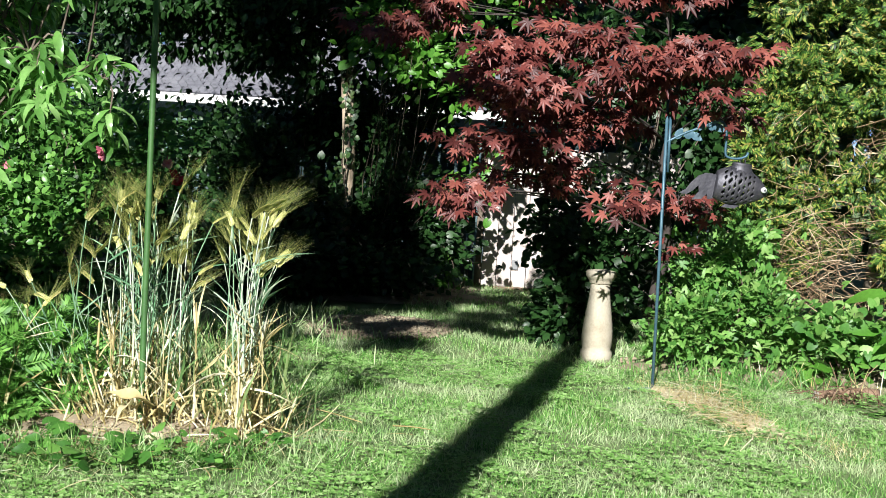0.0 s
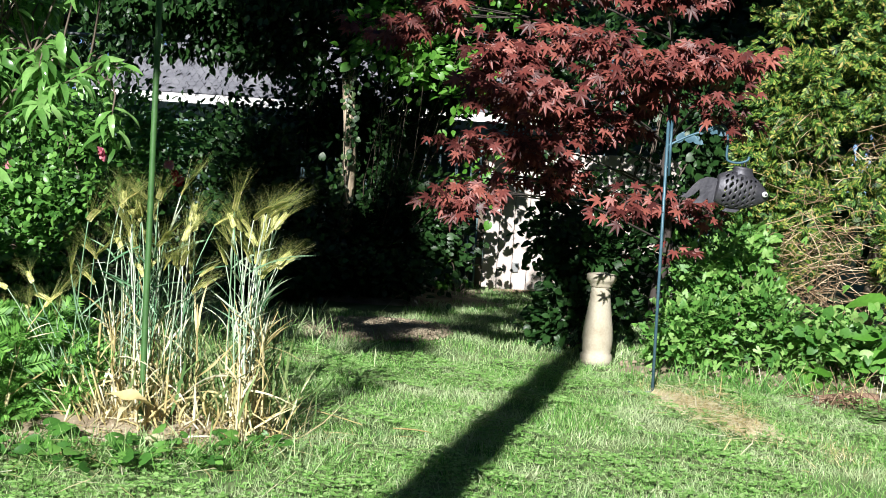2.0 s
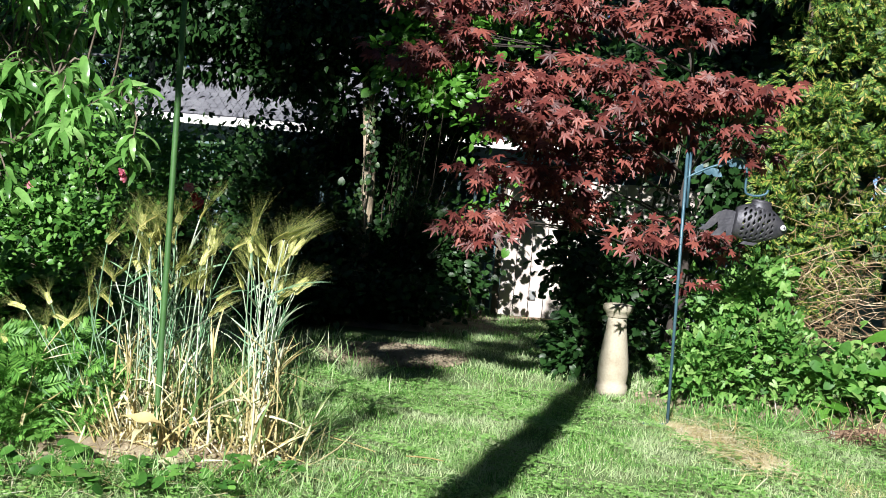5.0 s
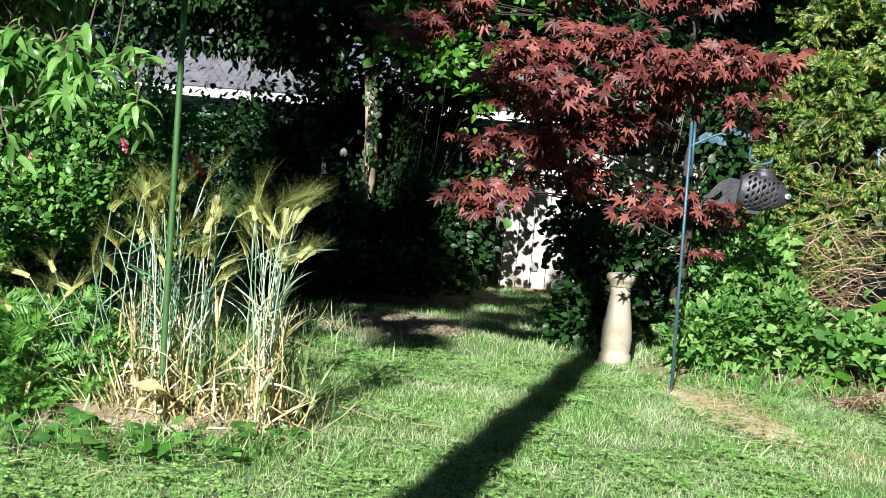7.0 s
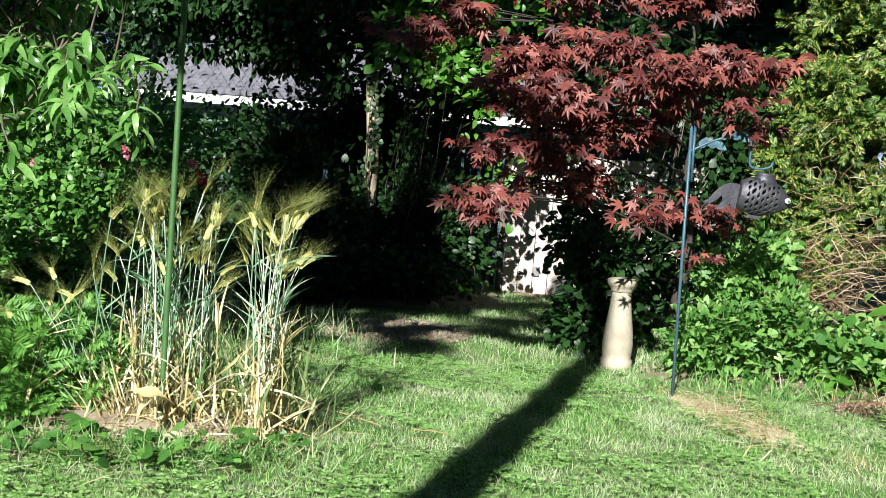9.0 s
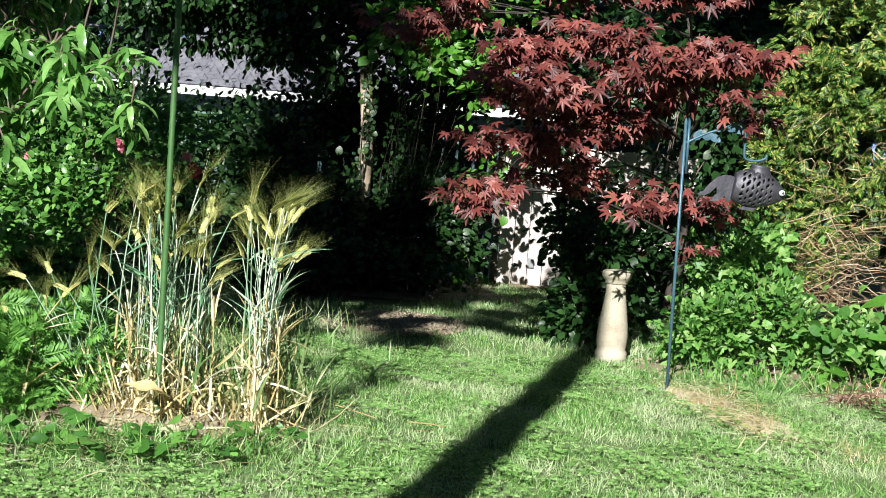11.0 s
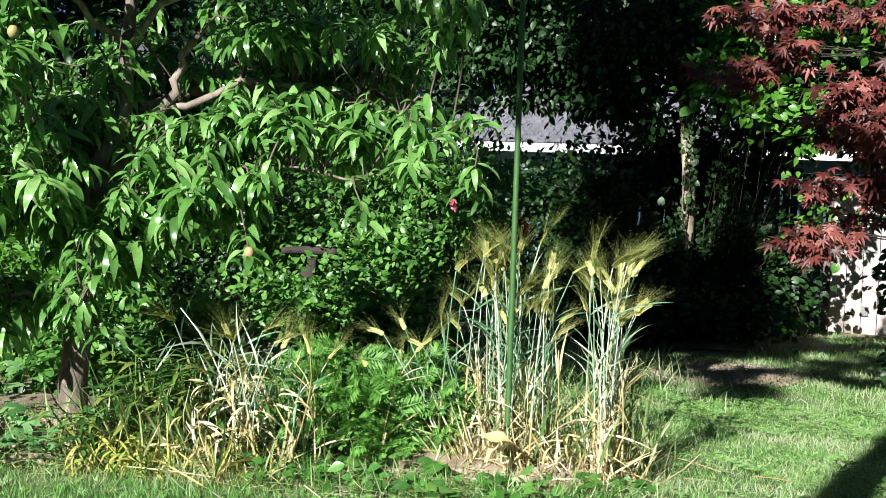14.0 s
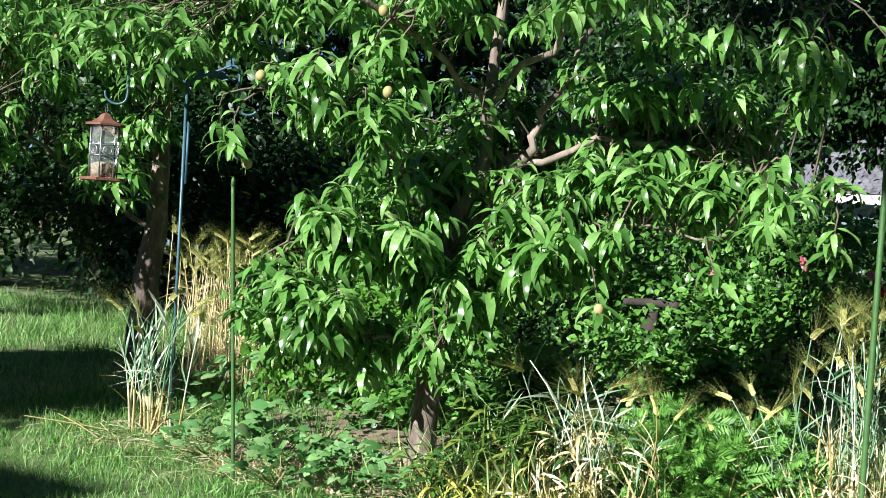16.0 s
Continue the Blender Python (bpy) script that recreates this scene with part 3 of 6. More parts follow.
# unseen plain walls added to close the yard behind and beside and block light
for nm, lo, hi in (("wall_south", (-7.3, -9.4, 0), (9.0, -9.0, 6.0)), ("wall_south_west", (-22.0, -9.4, 0), (-7.3, -9.0, 6.9)), ("wall_east", (9.0, -9.4, 0), (9.3, 7.0, 4.6)), ("wall_west", (-15.5, -9.0, 0), (-15.2, 4.0, 4.2))):
    bm = bmesh.new(); box(bm, lo, hi)
    tagged(part(nm, bm, M["wall_paint"], None), "unseen plain painted wall added to close the yard", "wall", "", "structure")

# ---- neighbour's house, fence, board panel ----


def house():
    ob = thing("neighbour_house", (-3.65, 19.5, 0.16), "neighbour's low house with grey shingle roof and white fascia", "house")
    bm = bmesh.new(); box(bm, (-1.6, 0.35, -0.2), (9.0, 6.0, 1.8)); part("wall", bm, M["wall_paint"], ob)
    bm = bmesh.new(); box(bm, (-2.0, -0.02, 1.77), (9.4, 0.02, 1.91), 0.004); part("fascia", bm, M["white"], ob, "white painted fascia board")
    # hipped roof: courses of shingles
    V, F = [], []
    rows, rise = 26, 0.5
    for r in range(rows):
        y0, y1 = r * 0.125, (r + 1) * 0.125 + 0.03
        z0, z1 = 1.93 + y0 * rise + 0.012, 1.93 + y1 * rise
        xl = -2.05 + y0 * 0.6
        n = int((9.4 - xl) / 0.3)
        for k in range(n):
            xa = xl + k * 0.3 + (0.15 if r % 2 else 0)
            lift = 0.004 * ((k * 7 + r * 3) % 3)
            i = len(V)
            V += [(xa, y0, z0 + lift), (xa + 0.292, y0, z0 + lift), (xa + 0.292, y1, z1), (xa, y1, z1), (xa, y0, z0 - 0.016), (xa + 0.292, y0, z0 - 0.016)]
            F += [(i, i + 1, i + 2), (i, i + 2, i + 3), (i + 4, i + 5, i + 1), (i + 4, i + 1, i)]
    tagged(put("shingles", tri_mesh("shingles", V, F, M["shingle"]), ob), "weathered grey roof shingles", "", "", "stuff")
    V = [(-2.05, -0.02, 1.9), (9.4, -0.02, 1.9), (9.4, 3.3, 3.55), (-0.07, 3.3, 3.55), (-2.05, 6.6, 1.9), (9.4, 6.6, 1.9)]
    put("roof", tri_mesh("roof", V, [(0, 1, 2), (0, 2, 3), (0, 3, 4), (3, 2, 5), (3, 5, 4), (0, 4, 5), (0, 5, 1)], M["shingle"]), ob)
    bm = bmesh.new(); box(bm, (3.4, 3.5, 2.6), (3.9, 4.0, 4.1), 0.01); part("chimney", bm, M["white"], ob)
    return ob


house()


def far_house():
    ob = thing("far_house", (-17.0, 24.0, 0), "far house with grey roof seen through branches", "house")
    bm = bmesh.new(); box(bm, (-5, 0, 0), (4.5, 6, 2.7)); part("wall", bm, M["wall_paint"], ob)
    V = [(-5.5, -0.5, 2.65), (5, -0.5, 2.65), (5, 3, 4.6), (-5.5, 3, 4.6), (-5.5, 6.5, 2.65), (5, 6.5, 2.65)]
    put("roof", tri_mesh("roof", V, [(0, 1, 2), (0, 2, 3), (3, 2, 5), (3, 5, 4), (0, 3, 4), (1, 5, 2), (0, 4, 5), (0, 5, 1)], M["shingle"]), ob)
    return ob


far_house()


def slat_fence():
    ob = thing("slat_fence", (0, 13.5, 0), "chain-link fence woven with dark privacy slats", "fence", "", "structure")
    for xp in np.arange(-8.0, 3.6, 2.3):
        bm = bmesh.new(); lathe(bm, [(0.03, 0), (0.03, 2.36), (0.036, 2.37), (0.034, 2.41), (0.012, 2.44)], 10, (xp, 0.05, 0)); part("post", bm, M["galv"], ob, "", True)
    put("rail", tri_mesh("rail", *tube([(-8, 0.02, 1.565), (3.6, 0.02, 1.565)], 0.02, 8), M["slat"], True), ob)
    put("rail", tri_mesh("rail", *tube([(-8, 0.02, 2.36), (3.6, 0.02, 2.36)], 0.018, 8), M["galv"], True), ob)
    lo, step = -8.0, 0.085
    bm = bmesh.new(); box(bm, (-0.037, -0.006, 0.04), (0.037, 0.006, 1.54), 0.002)
    first = part("slat", bm, M["slat"], ob)
    first.location = (lo, 0, 0)
    r0 = random.Random(3)
    for i in range(1, 136):
        o = put("slat", first.data, ob)
        o.location = (lo + i * step + r0.uniform(-0.008, 0.008), r0.uniform(-0.01, 0.01), r0.uniform(-0.02, 0.02))
        o.rotation_euler = (0, radians(r0.uniform(-0.8, 0.8)), radians(r0.uniform(-14, 14)))
    wires = []
    for i in range(-8, 82):
        for sg in (1, -1):
            x0 = -7.6 + i * 0.085
            a, b = (x0, 0.016 * sg, 1.55), (x0 + sg * 0.55, 0.016 * sg, 2.36)
            wires.append(tube([a, b], 0.002, 3, False))
    tagged(put("chain_link", tri_mesh("chain_link", *merge(*wires), M["galv"]), ob), "diamond chain-link wire", "", "", "stuff")
    return ob


slat_fence()


def board_panel():
    ob = thing("board_panel", (0.425, 12.75, 0), "pale painted board gate in the fence, dappled with leaf shadows", "gate")
    w = 0.148
    bm = bmesh.new(); box(bm, (0.002, 0, 0.03), (w - 0.004, 0.022, 1.44), 0.003)
    first = part("board", bm, M["board"], ob)
    r0 = random.Random(5)
    for i in range(1, 13):
        o = put("board", first.data, ob)
        o.location = (i * w, r0.uniform(-0.004, 0.004), r0.uniform(-0.012, 0.012))
    for z in (0.25, 1.15):
        bm = bmesh.new(); box(bm, (0, 0.024, z), (13 * w, 0.06, z + 0.09), 0.003); part("rail", bm, M["board"], ob)
    bm = bmesh.new(); box(bm, (0.30, -0.02, 0.22), (0.36, -0.002, 0.32), 0.004); part("latch", bm, M["galv"], ob, "small metal latch plate")
    bm = bmesh.new(); box(bm, (-0.07, -0.01, 0), (-0.005, 0.07, 1.5), 0.004); part("post", bm, M["bark"], ob)
    bm = bmesh.new(); box(bm, (0.05, -0.06, 0), (0.62, -0.01, 0.045), 0.006); part("sill", bm, M["log_wood"], ob)
    return ob


board_panel()

# ---- pedestal, hooks, lantern, feeder, stakes ----


def pedestal():
    ob = thing("garden_pedestal", (1.047, 8.45, 0), "weathered cream concrete baluster pedestal standing on the lawn", "pedestal")
    bm = bmesh.new(); lathe(bm, [(0.101, 0.0), (0.106, 0.02), (0.104, 0.06), (0.092, 0.075), (0.099, 0.10), (0.102, 0.16), (0.096, 0.24), (0.083, 0.33), (0.070, 0.42), (0.065, 0.48), (0.064, 0.505)], 36)
    part("shaft", bm, M["concrete"], ob, "", True)
    bm = bmesh.new(); lathe(bm, [(0.067, 0.506), (0.076, 0.512), (0.074, 0.525), (0.084, 0.535), (0.092, 0.548), (0.099, 0.556), (0.099, 0.582), (0.093, 0.592), (0.044, 0.60)], 36)
    part("capital", bm, M["concrete"], ob, "moulded concrete cap", True)
    return ob


pedestal()


def hook_arm(sg, z0, reach, rise, drop, r=0.0075):
    """One arm of a crook: up from the pole, out, down and round into an open hook."""
    pts = [(0, 0, z0), (sg * reach * 0.3, 0, z0 + rise * 0.42), (sg * reach * 0.6, 0, z0 + rise * 0.72), (sg * reach * 0.88, 0, z0 + rise), (sg * reach, 0, z0 + rise * 0.6),
           (sg * reach, 0, z0 - drop * 0.6), (sg * (reach + 0.025), 0, z0 - drop * 0.95), (sg * (reach + 0.075), 0, z0 - drop), (sg * (reach + 0.12), 0, z0 - drop * 0.8), (sg * (reach + 0.13), 0, z0 - drop * 0.5)]
    return tube(bezier(pts, 34), r, 8)


def metal_leaf(p, ang, size, y=-0.004):
    V, F = strip_leaf(0.3, 0.1, 5, 0.2)
    c, s = math.cos(ang), math.sin(ang)
    W = np.stack([V[:, 0] * c + V[:, 1] * s, 0.4 * V[:, 2] + y / size, -V[:, 0] * s + V[:, 1] * c], -1) * size + np.array(p)
    k = len(W)
    W2 = W + (0, 0.003, 0)
    return np.concatenate([W, W2]), np.concatenate([F, F[:, ::-1] + k])


def shepherd_hook(at, lean, top, arms, label):
    ob = thing("shepherd_hook", at, label, "garden hook")
    ob.rotation_euler = (0, radians(lean), radians(arms[0][6]))
    put("pole", tri_mesh("pole", *tube([(0, 0, -0.1), (0, 0, top)], 0.0095, 10), M["steel"], True), ob)
    put("pole_sleeve", tri_mesh("pole_sleeve", *tube([(0.02, 0, top * 0.70), (0.02, 0, top * 0.88)], 0.0085, 8), M["steel"], True), ob)
    for sg, z0, reach, rise, drop, leaves, _ in arms:
        arm = put("arm", tri_mesh("arm", *hook_arm(sg, z0, reach, rise, drop), M["steel"], True), ob)
        for k in range(leaves):
            f = (k + 0.5) / leaves
            V, F = metal_leaf((sg * reach * (0.1 + 0.75 * f), 0.0, z0 + rise * (0.1 + 0.8 * f)), sg * (0.5 + 0.8 * (k % 3)), 0.078)
            put("leaf_ornament", tri_mesh("leaf_ornament", V, F, M["steel"]), arm)
    V, F = tube([(-0.14, 0, 0.0), (0.0, 0, 0.004), (0.14, 0, 0.0)], 0.007, 6)
    put("foot_bar", tri_mesh("foot_bar", V, F, M["steel"]), ob)
    return ob


shepherd_hook((1.251, 7.43, 0), -0.9, 1.80, [(1, 1.43, 0.345, 0.135, 0.075, 6, 0), (-1, 1.77, 0.34, 0.18, 0.12, 3, 0)], "blue-green painted steel double shepherd's hook with leaf ornaments")
shepherd_hook((-5.19, 5.62, 0), -0.8, 2.0, [(-1, 1.98, 0.34, 0.14, 0.14, 5, 31), (1, 1.98, 0.30, 0.12, 0.16, 4, 31)], "tall blue steel double shepherd's hook in the bed")


def fish_lantern():
    ob = thing("fish_lantern", (1.615, 7.43, 1.20), "dark pierced metal fish lantern hanging from the hook", "lantern")
    ob.rotation_euler = (0, radians(7), 0)
    nu, nv = 88, 84
    V, F = [], []
    for i in range(nu + 1):
        s = i / nu
        # body runs from the tail root (s = 0) to the nose (s = 1)
        h = 0.098 * (math.sin(math.pi * (0.16 + 0.84 * s) ** 0.95)) ** 0.7 + 0.012 * (1 - s)
        x = -0.085 + 0.30 * s
        for j in range(nv):
            a = 2 * math.pi * j / nv
            V.append((x, 0.6 * h * math.cos(a), h * math.sin(a) + 0.012 * math.sin(math.pi * s)))
    for i in range(nu):
        s = (i + 0.5) / nu
        for j in range(nv):
            fa = (j + 0.5) / nv
            row = math.floor(s * 11)
            fu, fv = s * 11 - row, (fa * 14 + 0.5 * (row % 2)) % 1.0
            hole = 0.10 < s < 0.72 and abs(math.sin(2 * math.pi * fa)) < 0.95 and ((fu - 0.5) / (0.27 + 0.1 * math.sin(3.1 * row + 17 * math.floor(fa * 14)))) ** 2 + ((fv - 0.5 + 0.5 * (fu - 0.5)) / 0.27) ** 2 < 1
            if not hole:
                a, b = i * nv + j, i * nv + (j + 1) % nv
                F += [(a, a + nv, b + nv), (a, b + nv, b)]
    for e, flip in ((0, 1), (nu, 0)):
        c = [e * nv + j for j in range(nv)]
        for j in range(1, nv - 1):
            F.append((c[0], c[j], c[j + 1]) if flip else (c[0], c[j + 1], c[j]))
    body = put("body", tri_mesh("body", V, F, M["iron"], True), ob, "pierced scaled fish body")
    sol = body.modifiers.new("thickness", "SOLIDIFY"); sol.thickness = 0.006

    def fin(name, outline, label=""):
        bm = bmesh.new()
        f = bm.faces.new([bm.verts.new((x, -0.004, z)) for x, z in outline])
        r = bmesh.ops.extrude_face_region(bm, geom=[f])
        bmesh.ops.translate(bm, vec=(0, 0.008, 0), verts=[v for v in r["geom"] if isinstance(v, bmesh.types.BMVert)])
        bmesh.ops.triangulate(bm, faces=bm.faces[:])
        return part(name, bm, M["iron"], ob, label)

    fin("tail_fin", [(-0.06, 0.045), (-0.11, 0.055), (-0.15, 0.052), (-0.19, 0.03), (-0.225, -0.015), (-0.25, -0.06), (-0.285, -0.088), (-0.24, -0.088), (-0.205, -0.06), (-0.18, -0.025), (-0.172, -0.06), (-0.205, -0.112), (-0.15, -0.10), (-0.125, -0.066), (-0.115, -0.095), (-0.085, -0.085), (-0.065, -0.035)], "forked metal tail fin")
    bm = bmesh.new(); lathe(bm, [(0.075, 0.078), (0.066, 0.105), (0.056, 0.128), (0.059, 0.134), (0.055, 0.142), (0.03, 0.146)], 24, (0.045, 0, 0))
    for v in bm.verts:
        v.co.y *= 0.62
    part("collar", bm, M["iron"], ob, "domed metal collar with a rim", True)
    fin("belly_fin", [(0.0, -0.09), (-0.03, -0.125), (0.05, -0.12), (0.07, -0.1)])
    for sy in (-1, 1):
        bm = bmesh.new(); bmesh.ops.create_uvsphere(bm, u_segments=14, v_segments=8, radius=0.017, matrix=Matrix.Translation((0.185, sy * 0.042, 0.012)))
        eye = part("eye", bm, M["eye_white"], ob, "white enamel eye", True)
        bm = bmesh.new(); bmesh.ops.create_uvsphere(bm, u_segments=10, v_segments=6, radius=0.008, matrix=Matrix.Translation((0.187, sy * 0.054, 0.012)))
        part("pupil", bm, M["iron"], eye, "", True)
    ring = [(0.045, 0.0, 0.15 + 0.016)] * 0 + [(0.045 + 0.014 * math.cos(a), 0, 0.152 + 0.018 * math.sin(a)) for a in np.linspace(0, 2 * math.pi, 13)]
    put("hanging_ring", tri_mesh("hanging_ring", *tube(ring, 0.0028, 6, False), M["iron"]), ob)
    return ob


fish_lantern()


def bird_feeder():
    ob = thing("bird_feeder", (-5.60, 5.37, 1.38), "rusty lantern-shaped bird feeder hanging from a hook", "bird feeder")
    bm = bmesh.new(); lathe(bm, [(0.105, 0.318), (0.118, 0.322), (0.116, 0.332), (0.085, 0.342), (0.05, 0.36), (0.032, 0.385), (0.012, 0.395)], 6); part("roof", bm, M["rust"], ob, "rusty peaked metal roof")
    bm = bmesh.new(); lathe(bm, [(0.125, 0.0), (0.135, 0.006), (0.135, 0.022), (0.125, 0.016), (0.08, 0.012), (0.07, 0.03)], 6); part("tray", bm, M["rust"], ob, "rusty seed tray")
    bm = bmesh.new(); lathe(bm, [(0.072, 0.03), (0.074, 0.317)], 16); g = part("glass_tube", bm, M["glass"], ob, "cloudy clear tube", True); g.visible_shadow = False
    bm = bmesh.new(); lathe(bm, [(0.066, 0.031), (0.066, 0.10), (0.03, 0.118)], 14); part("seed_fill", bm, M["bird_seed"], ob, "bird seed in the tube", True)
    for k in range(6):
        a = k * math.pi / 3
        p = (0.082 * math.cos(a), 0.082 * math.sin(a))
        put("frame_bar", tri_mesh("frame_bar", *tube([(*p, 0.02), (*p, 0.32)], 0.0045, 6), M["galv"]), ob)
        b = a + math.pi / 6
        c = (0.08 * math.cos(b), 0.08 * math.sin(b))
        ringp = [(c[0] - math.sin(b) * 0.024 * math.cos(q), c[1] + math.cos(b) * 0.024 * math.cos(q), 0.18 + 0.024 * math.sin(q)) for q in np.linspace(0, 6.283, 13)]
        put("frame_ring", tri_mesh("frame_ring", *tube(ringp, 0.0035, 5, False), M["galv"]), ob)
    for z in (0.15, 0.21):
        put("frame_hoop", tri_mesh("frame_hoop", *tube([(0.083 * math.cos(q), 0.083 * math.sin(q), z) for q in np.linspace(0, 6.283, 19)], 0.0035, 5, False), M["galv"]), ob)
    put("bail", tri_mesh("bail", *tube([(0, 0, 0.39), (0.012, 0, 0.42), (0, 0, 0.45), (-0.012, 0, 0.42), (0, 0, 0.39)], 0.003, 5, False), M["iron"]), ob)
    return ob


bird_feeder()


def stake(at, top, r, label, lean=(0, 0)):
    ob = thing("garden_stake", at, label, "garden stake")
    n = int(top / 0.035)
    zs = np.linspace(-0.05, top, n)
    pts = [(lean[0] * z, lean[1] * z, z) for z in zs]
    put("rod", tri_mesh("rod", *tube(pts, [r * (1.0 + 0.10 * (i % 2)) for i in range(n)], 8), M["green_stake"], True), ob)
    bm = bmesh.new(); lathe(bm, [(r * 1.15, 0), (r * 1.1, 0.03), (r * 0.4, 0.045)], 8, (lean[0] * top, lean[1] * top, top)); part("cap", bm, M["green_stake"], ob, "", True)
    return ob


stake((-1.235, 5.35, 0), 2.6, 0.0125, "green plastic-coated stake among the barley", (-0.005, 0))
stake((-3.972, 4.696, 0), 1.39, 0.0085, "thin green garden stake beside the peach tree", (-0.055, -0.037))

# ---- barley and wheat ----


def grain_plant(name, kind, seed, label, group, height, bend, dry, ear=True, green="barley_green"):
    """One cereal plant: stalk, leaves, ear and awns."""
    r0 = np.random.default_rng(seed)
    ob = thing(name, (0, 0, 0), label, kind, group)
    a = r0.uniform(0, 6.3)
    side = np.array([math.cos(a), math.sin(a), 0])
    pts = [np.array([0, 0, -0.02]), side * bend * 0.15 + (0, 0, height * 0.4), side * bend * 0.5 + (0, 0, height * 0.78), side * bend + (0, 0, height)]
    L = bezier(pts, 9)
    straw = M[dry if isinstance(dry, str) else "straw"]
    stem = straw if dry else M[green]
    put("stalk", tri_mesh("stalk", *tube(L, np.linspace(0.0045, 0.0028, 9), 4), stem), ob)
    put("dry_sheath", tri_mesh("dry_sheath", *tube(L[:4] * (1, 1, r0.uniform(0.7, 1.15)), (0.006, 0.0072, 0.0066, 0.005), 5), straw), ob, "dry straw-coloured leaf sheath")
    for k in range(r0.integers(5, 8)):
        f = r0.uniform(0.04, 0.75)
        p = L[int(f * 8)]
        d = np.array([[r0.normal() * 0.7, r0.normal() * 0.7, r0.uniform(0.5, 2.0) if f > 0.3 else r0.uniform(-0.9, 1.2)]])
        V, F = strip_leaf(0.022, r0.uniform(0.2, 1.0), 6, 0.3, 0.2, r0.uniform(-1.5, 1.5))
        m = straw if (dry or f < 0.42) else M[green]
        put("leaf", tri_mesh("leaf", *spread((V, F), p[None], frames_of(d, r0.normal(size=(1, 3)) + (0, 0, 0.6)), r0.uniform(0.14, 0.28)), m), ob)
    if ear:
        t = L[-1] - L[-2]
        t = t / np.linalg.norm(t) + side * r0.uniform(0.0, 0.8) + r0.normal(size=3) * 0.15
        t /= np.linalg.norm(t)
        n = 17
        s = np.linspace(0, 1, n)
        off = np.where(np.arange(n) % 2, 1, -1)[:, None]
        across = np.cross(t, (0.2, 0.3, 0.9)); across /= np.linalg.norm(across)
        # the ear nods over along its length
        P = L[-1] + t * (s * 0.085)[:, None] + (side * 0.3 - (0, 0, 0.25)) * (s * s * 0.05)[:, None] + across * off * 0.0035
        d = np.tile(t, (n, 1)) + across * off * 0.3 + (side * 0.3 - (0, 0, 0.25)) * s[:, None]
        kernel = strip_leaf(0.27, 0.05, 3, 0.5)
        e = put("ear", tri_mesh("ear", *merge(spread(kernel, P, frames_of(d, np.tile(np.cross(across, t), (n, 1))), 0.03),
                                              spread(kernel, P, frames_of(d, np.tile(-np.cross(across, t), (n, 1))), 0.03),
                                              tube(P[::4], 0.003, 4)), M["ear"]), ob, "yellowing bearded ear")
        m = 58
        k = r0.integers(0, n, m)
        AW = (np.array([(-0.003, 0, 0), (0.003, 0, 0), (0.002, 0.5, 0.0), (-0.002, 0.5, 0.0), (0, 1, -0.08)]), np.array([(0, 1, 2), (0, 2, 3), (3, 2, 4)]))
        dd = d[k] / np.linalg.norm(d[k], axis=1, keepdims=True) + r0.normal(size=(m, 3)) * 0.17 + (0, 0, 0.15)
        put("beard", tri_mesh("beard", *spread(AW, P[k], frames_of(dd, r0.normal(size=(m, 3)) * 0.5 + (0, -0.5, 0.5)), r0.uniform(0.12, 0.21, m)), M["awn"]), e, "", "stuff")
    return ob


def stand(protos, places, spin=True):
    """Copies of the plants at their places, the first of each at its own."""
    r0 = random.Random(11)
    used = set()
    for i, (x, y, tilt, az, s) in enumerate(places):
        pr = protos[i % len(protos)]
        m = pose(x, y, float(gz(x, y)) + 0.02, 0, 0, az) @ pose(0, 0, 0, tilt, 0, 0) @ pose(0, 0, 0, 0, 0, r0.uniform(0, 360))
        if pr.name in used:
            o = copy_thing(pr, m)
        else:
            used.add(pr.name)
            o = pr
            o.matrix_basis = m
        o.scale = (s, s, s)


r1 = random.Random(21)
barley = [grain_plant("barley_plant", "barley", k, "tall ripening bearded barley plant with yellow ear" if not dry else "dry straw-coloured barley stalk with withered leaves",
                      "barley stand", h, b, dry, ear) for k, (h, b, dry, ear) in enumerate([(0.93, 0.06, 0, 1), (0.98, 0.10, 0, 1), (0.88, 0.16, 0, 1), (0.95, 0.04, 0, 1),
                                                                                       (0.84, 0.12, 0, 1), (1.0, 0.08, 0, 1), (0.55, 0.05, 1, 0), (0.7, 0.1, 1, 0)])]
spots = []
for i in range(54):
    spots.append((r1.gauss(-1.25, 0.10), r1.gauss(5.52, 0.09), abs(r1.gauss(0, 5)), r1.uniform(0, 360), r1.uniform(0.66, 1.02)))
for i in range(34):
    spots.append((r1.gauss(-0.83, 0.045), r1.gauss(5.5, 0.08), abs(r1.gauss(0, 2.8)), r1.uniform(0, 360), r1.uniform(0.76, 0.98)))
for i in range(13):
    spots.append((r1.gauss(-1.42, 0.06), r1.gauss(5.42, 0.09), r1.uniform(18, 46), r1.uniform(240, 300), r1.uniform(0.55, 0.8)))
stand(barley, spots)
wheat = [grain_plant("wheat_plant", "wheat", 40 + k, "half-dry leaning grain plant in the bed", "grain beside the peach tree", h, b, dry, ear)
         for k, (h, b, dry, ear) in enumerate([(0.6, 0.10, 0, 1), (0.68, 0.2, 0, 0), (0.45, 0.08, 1, 0), (0.55, 0.16, 1, 1), (0.5, 0.05, 0, 0)])]
spots = [(r1.gauss(-2.35, 0.17), r1.gauss(5.15, 0.14), abs(r1.gauss(0, 12)), r1.uniform(0, 360), r1.uniform(0.65, 1.1)) for i in range(36)]
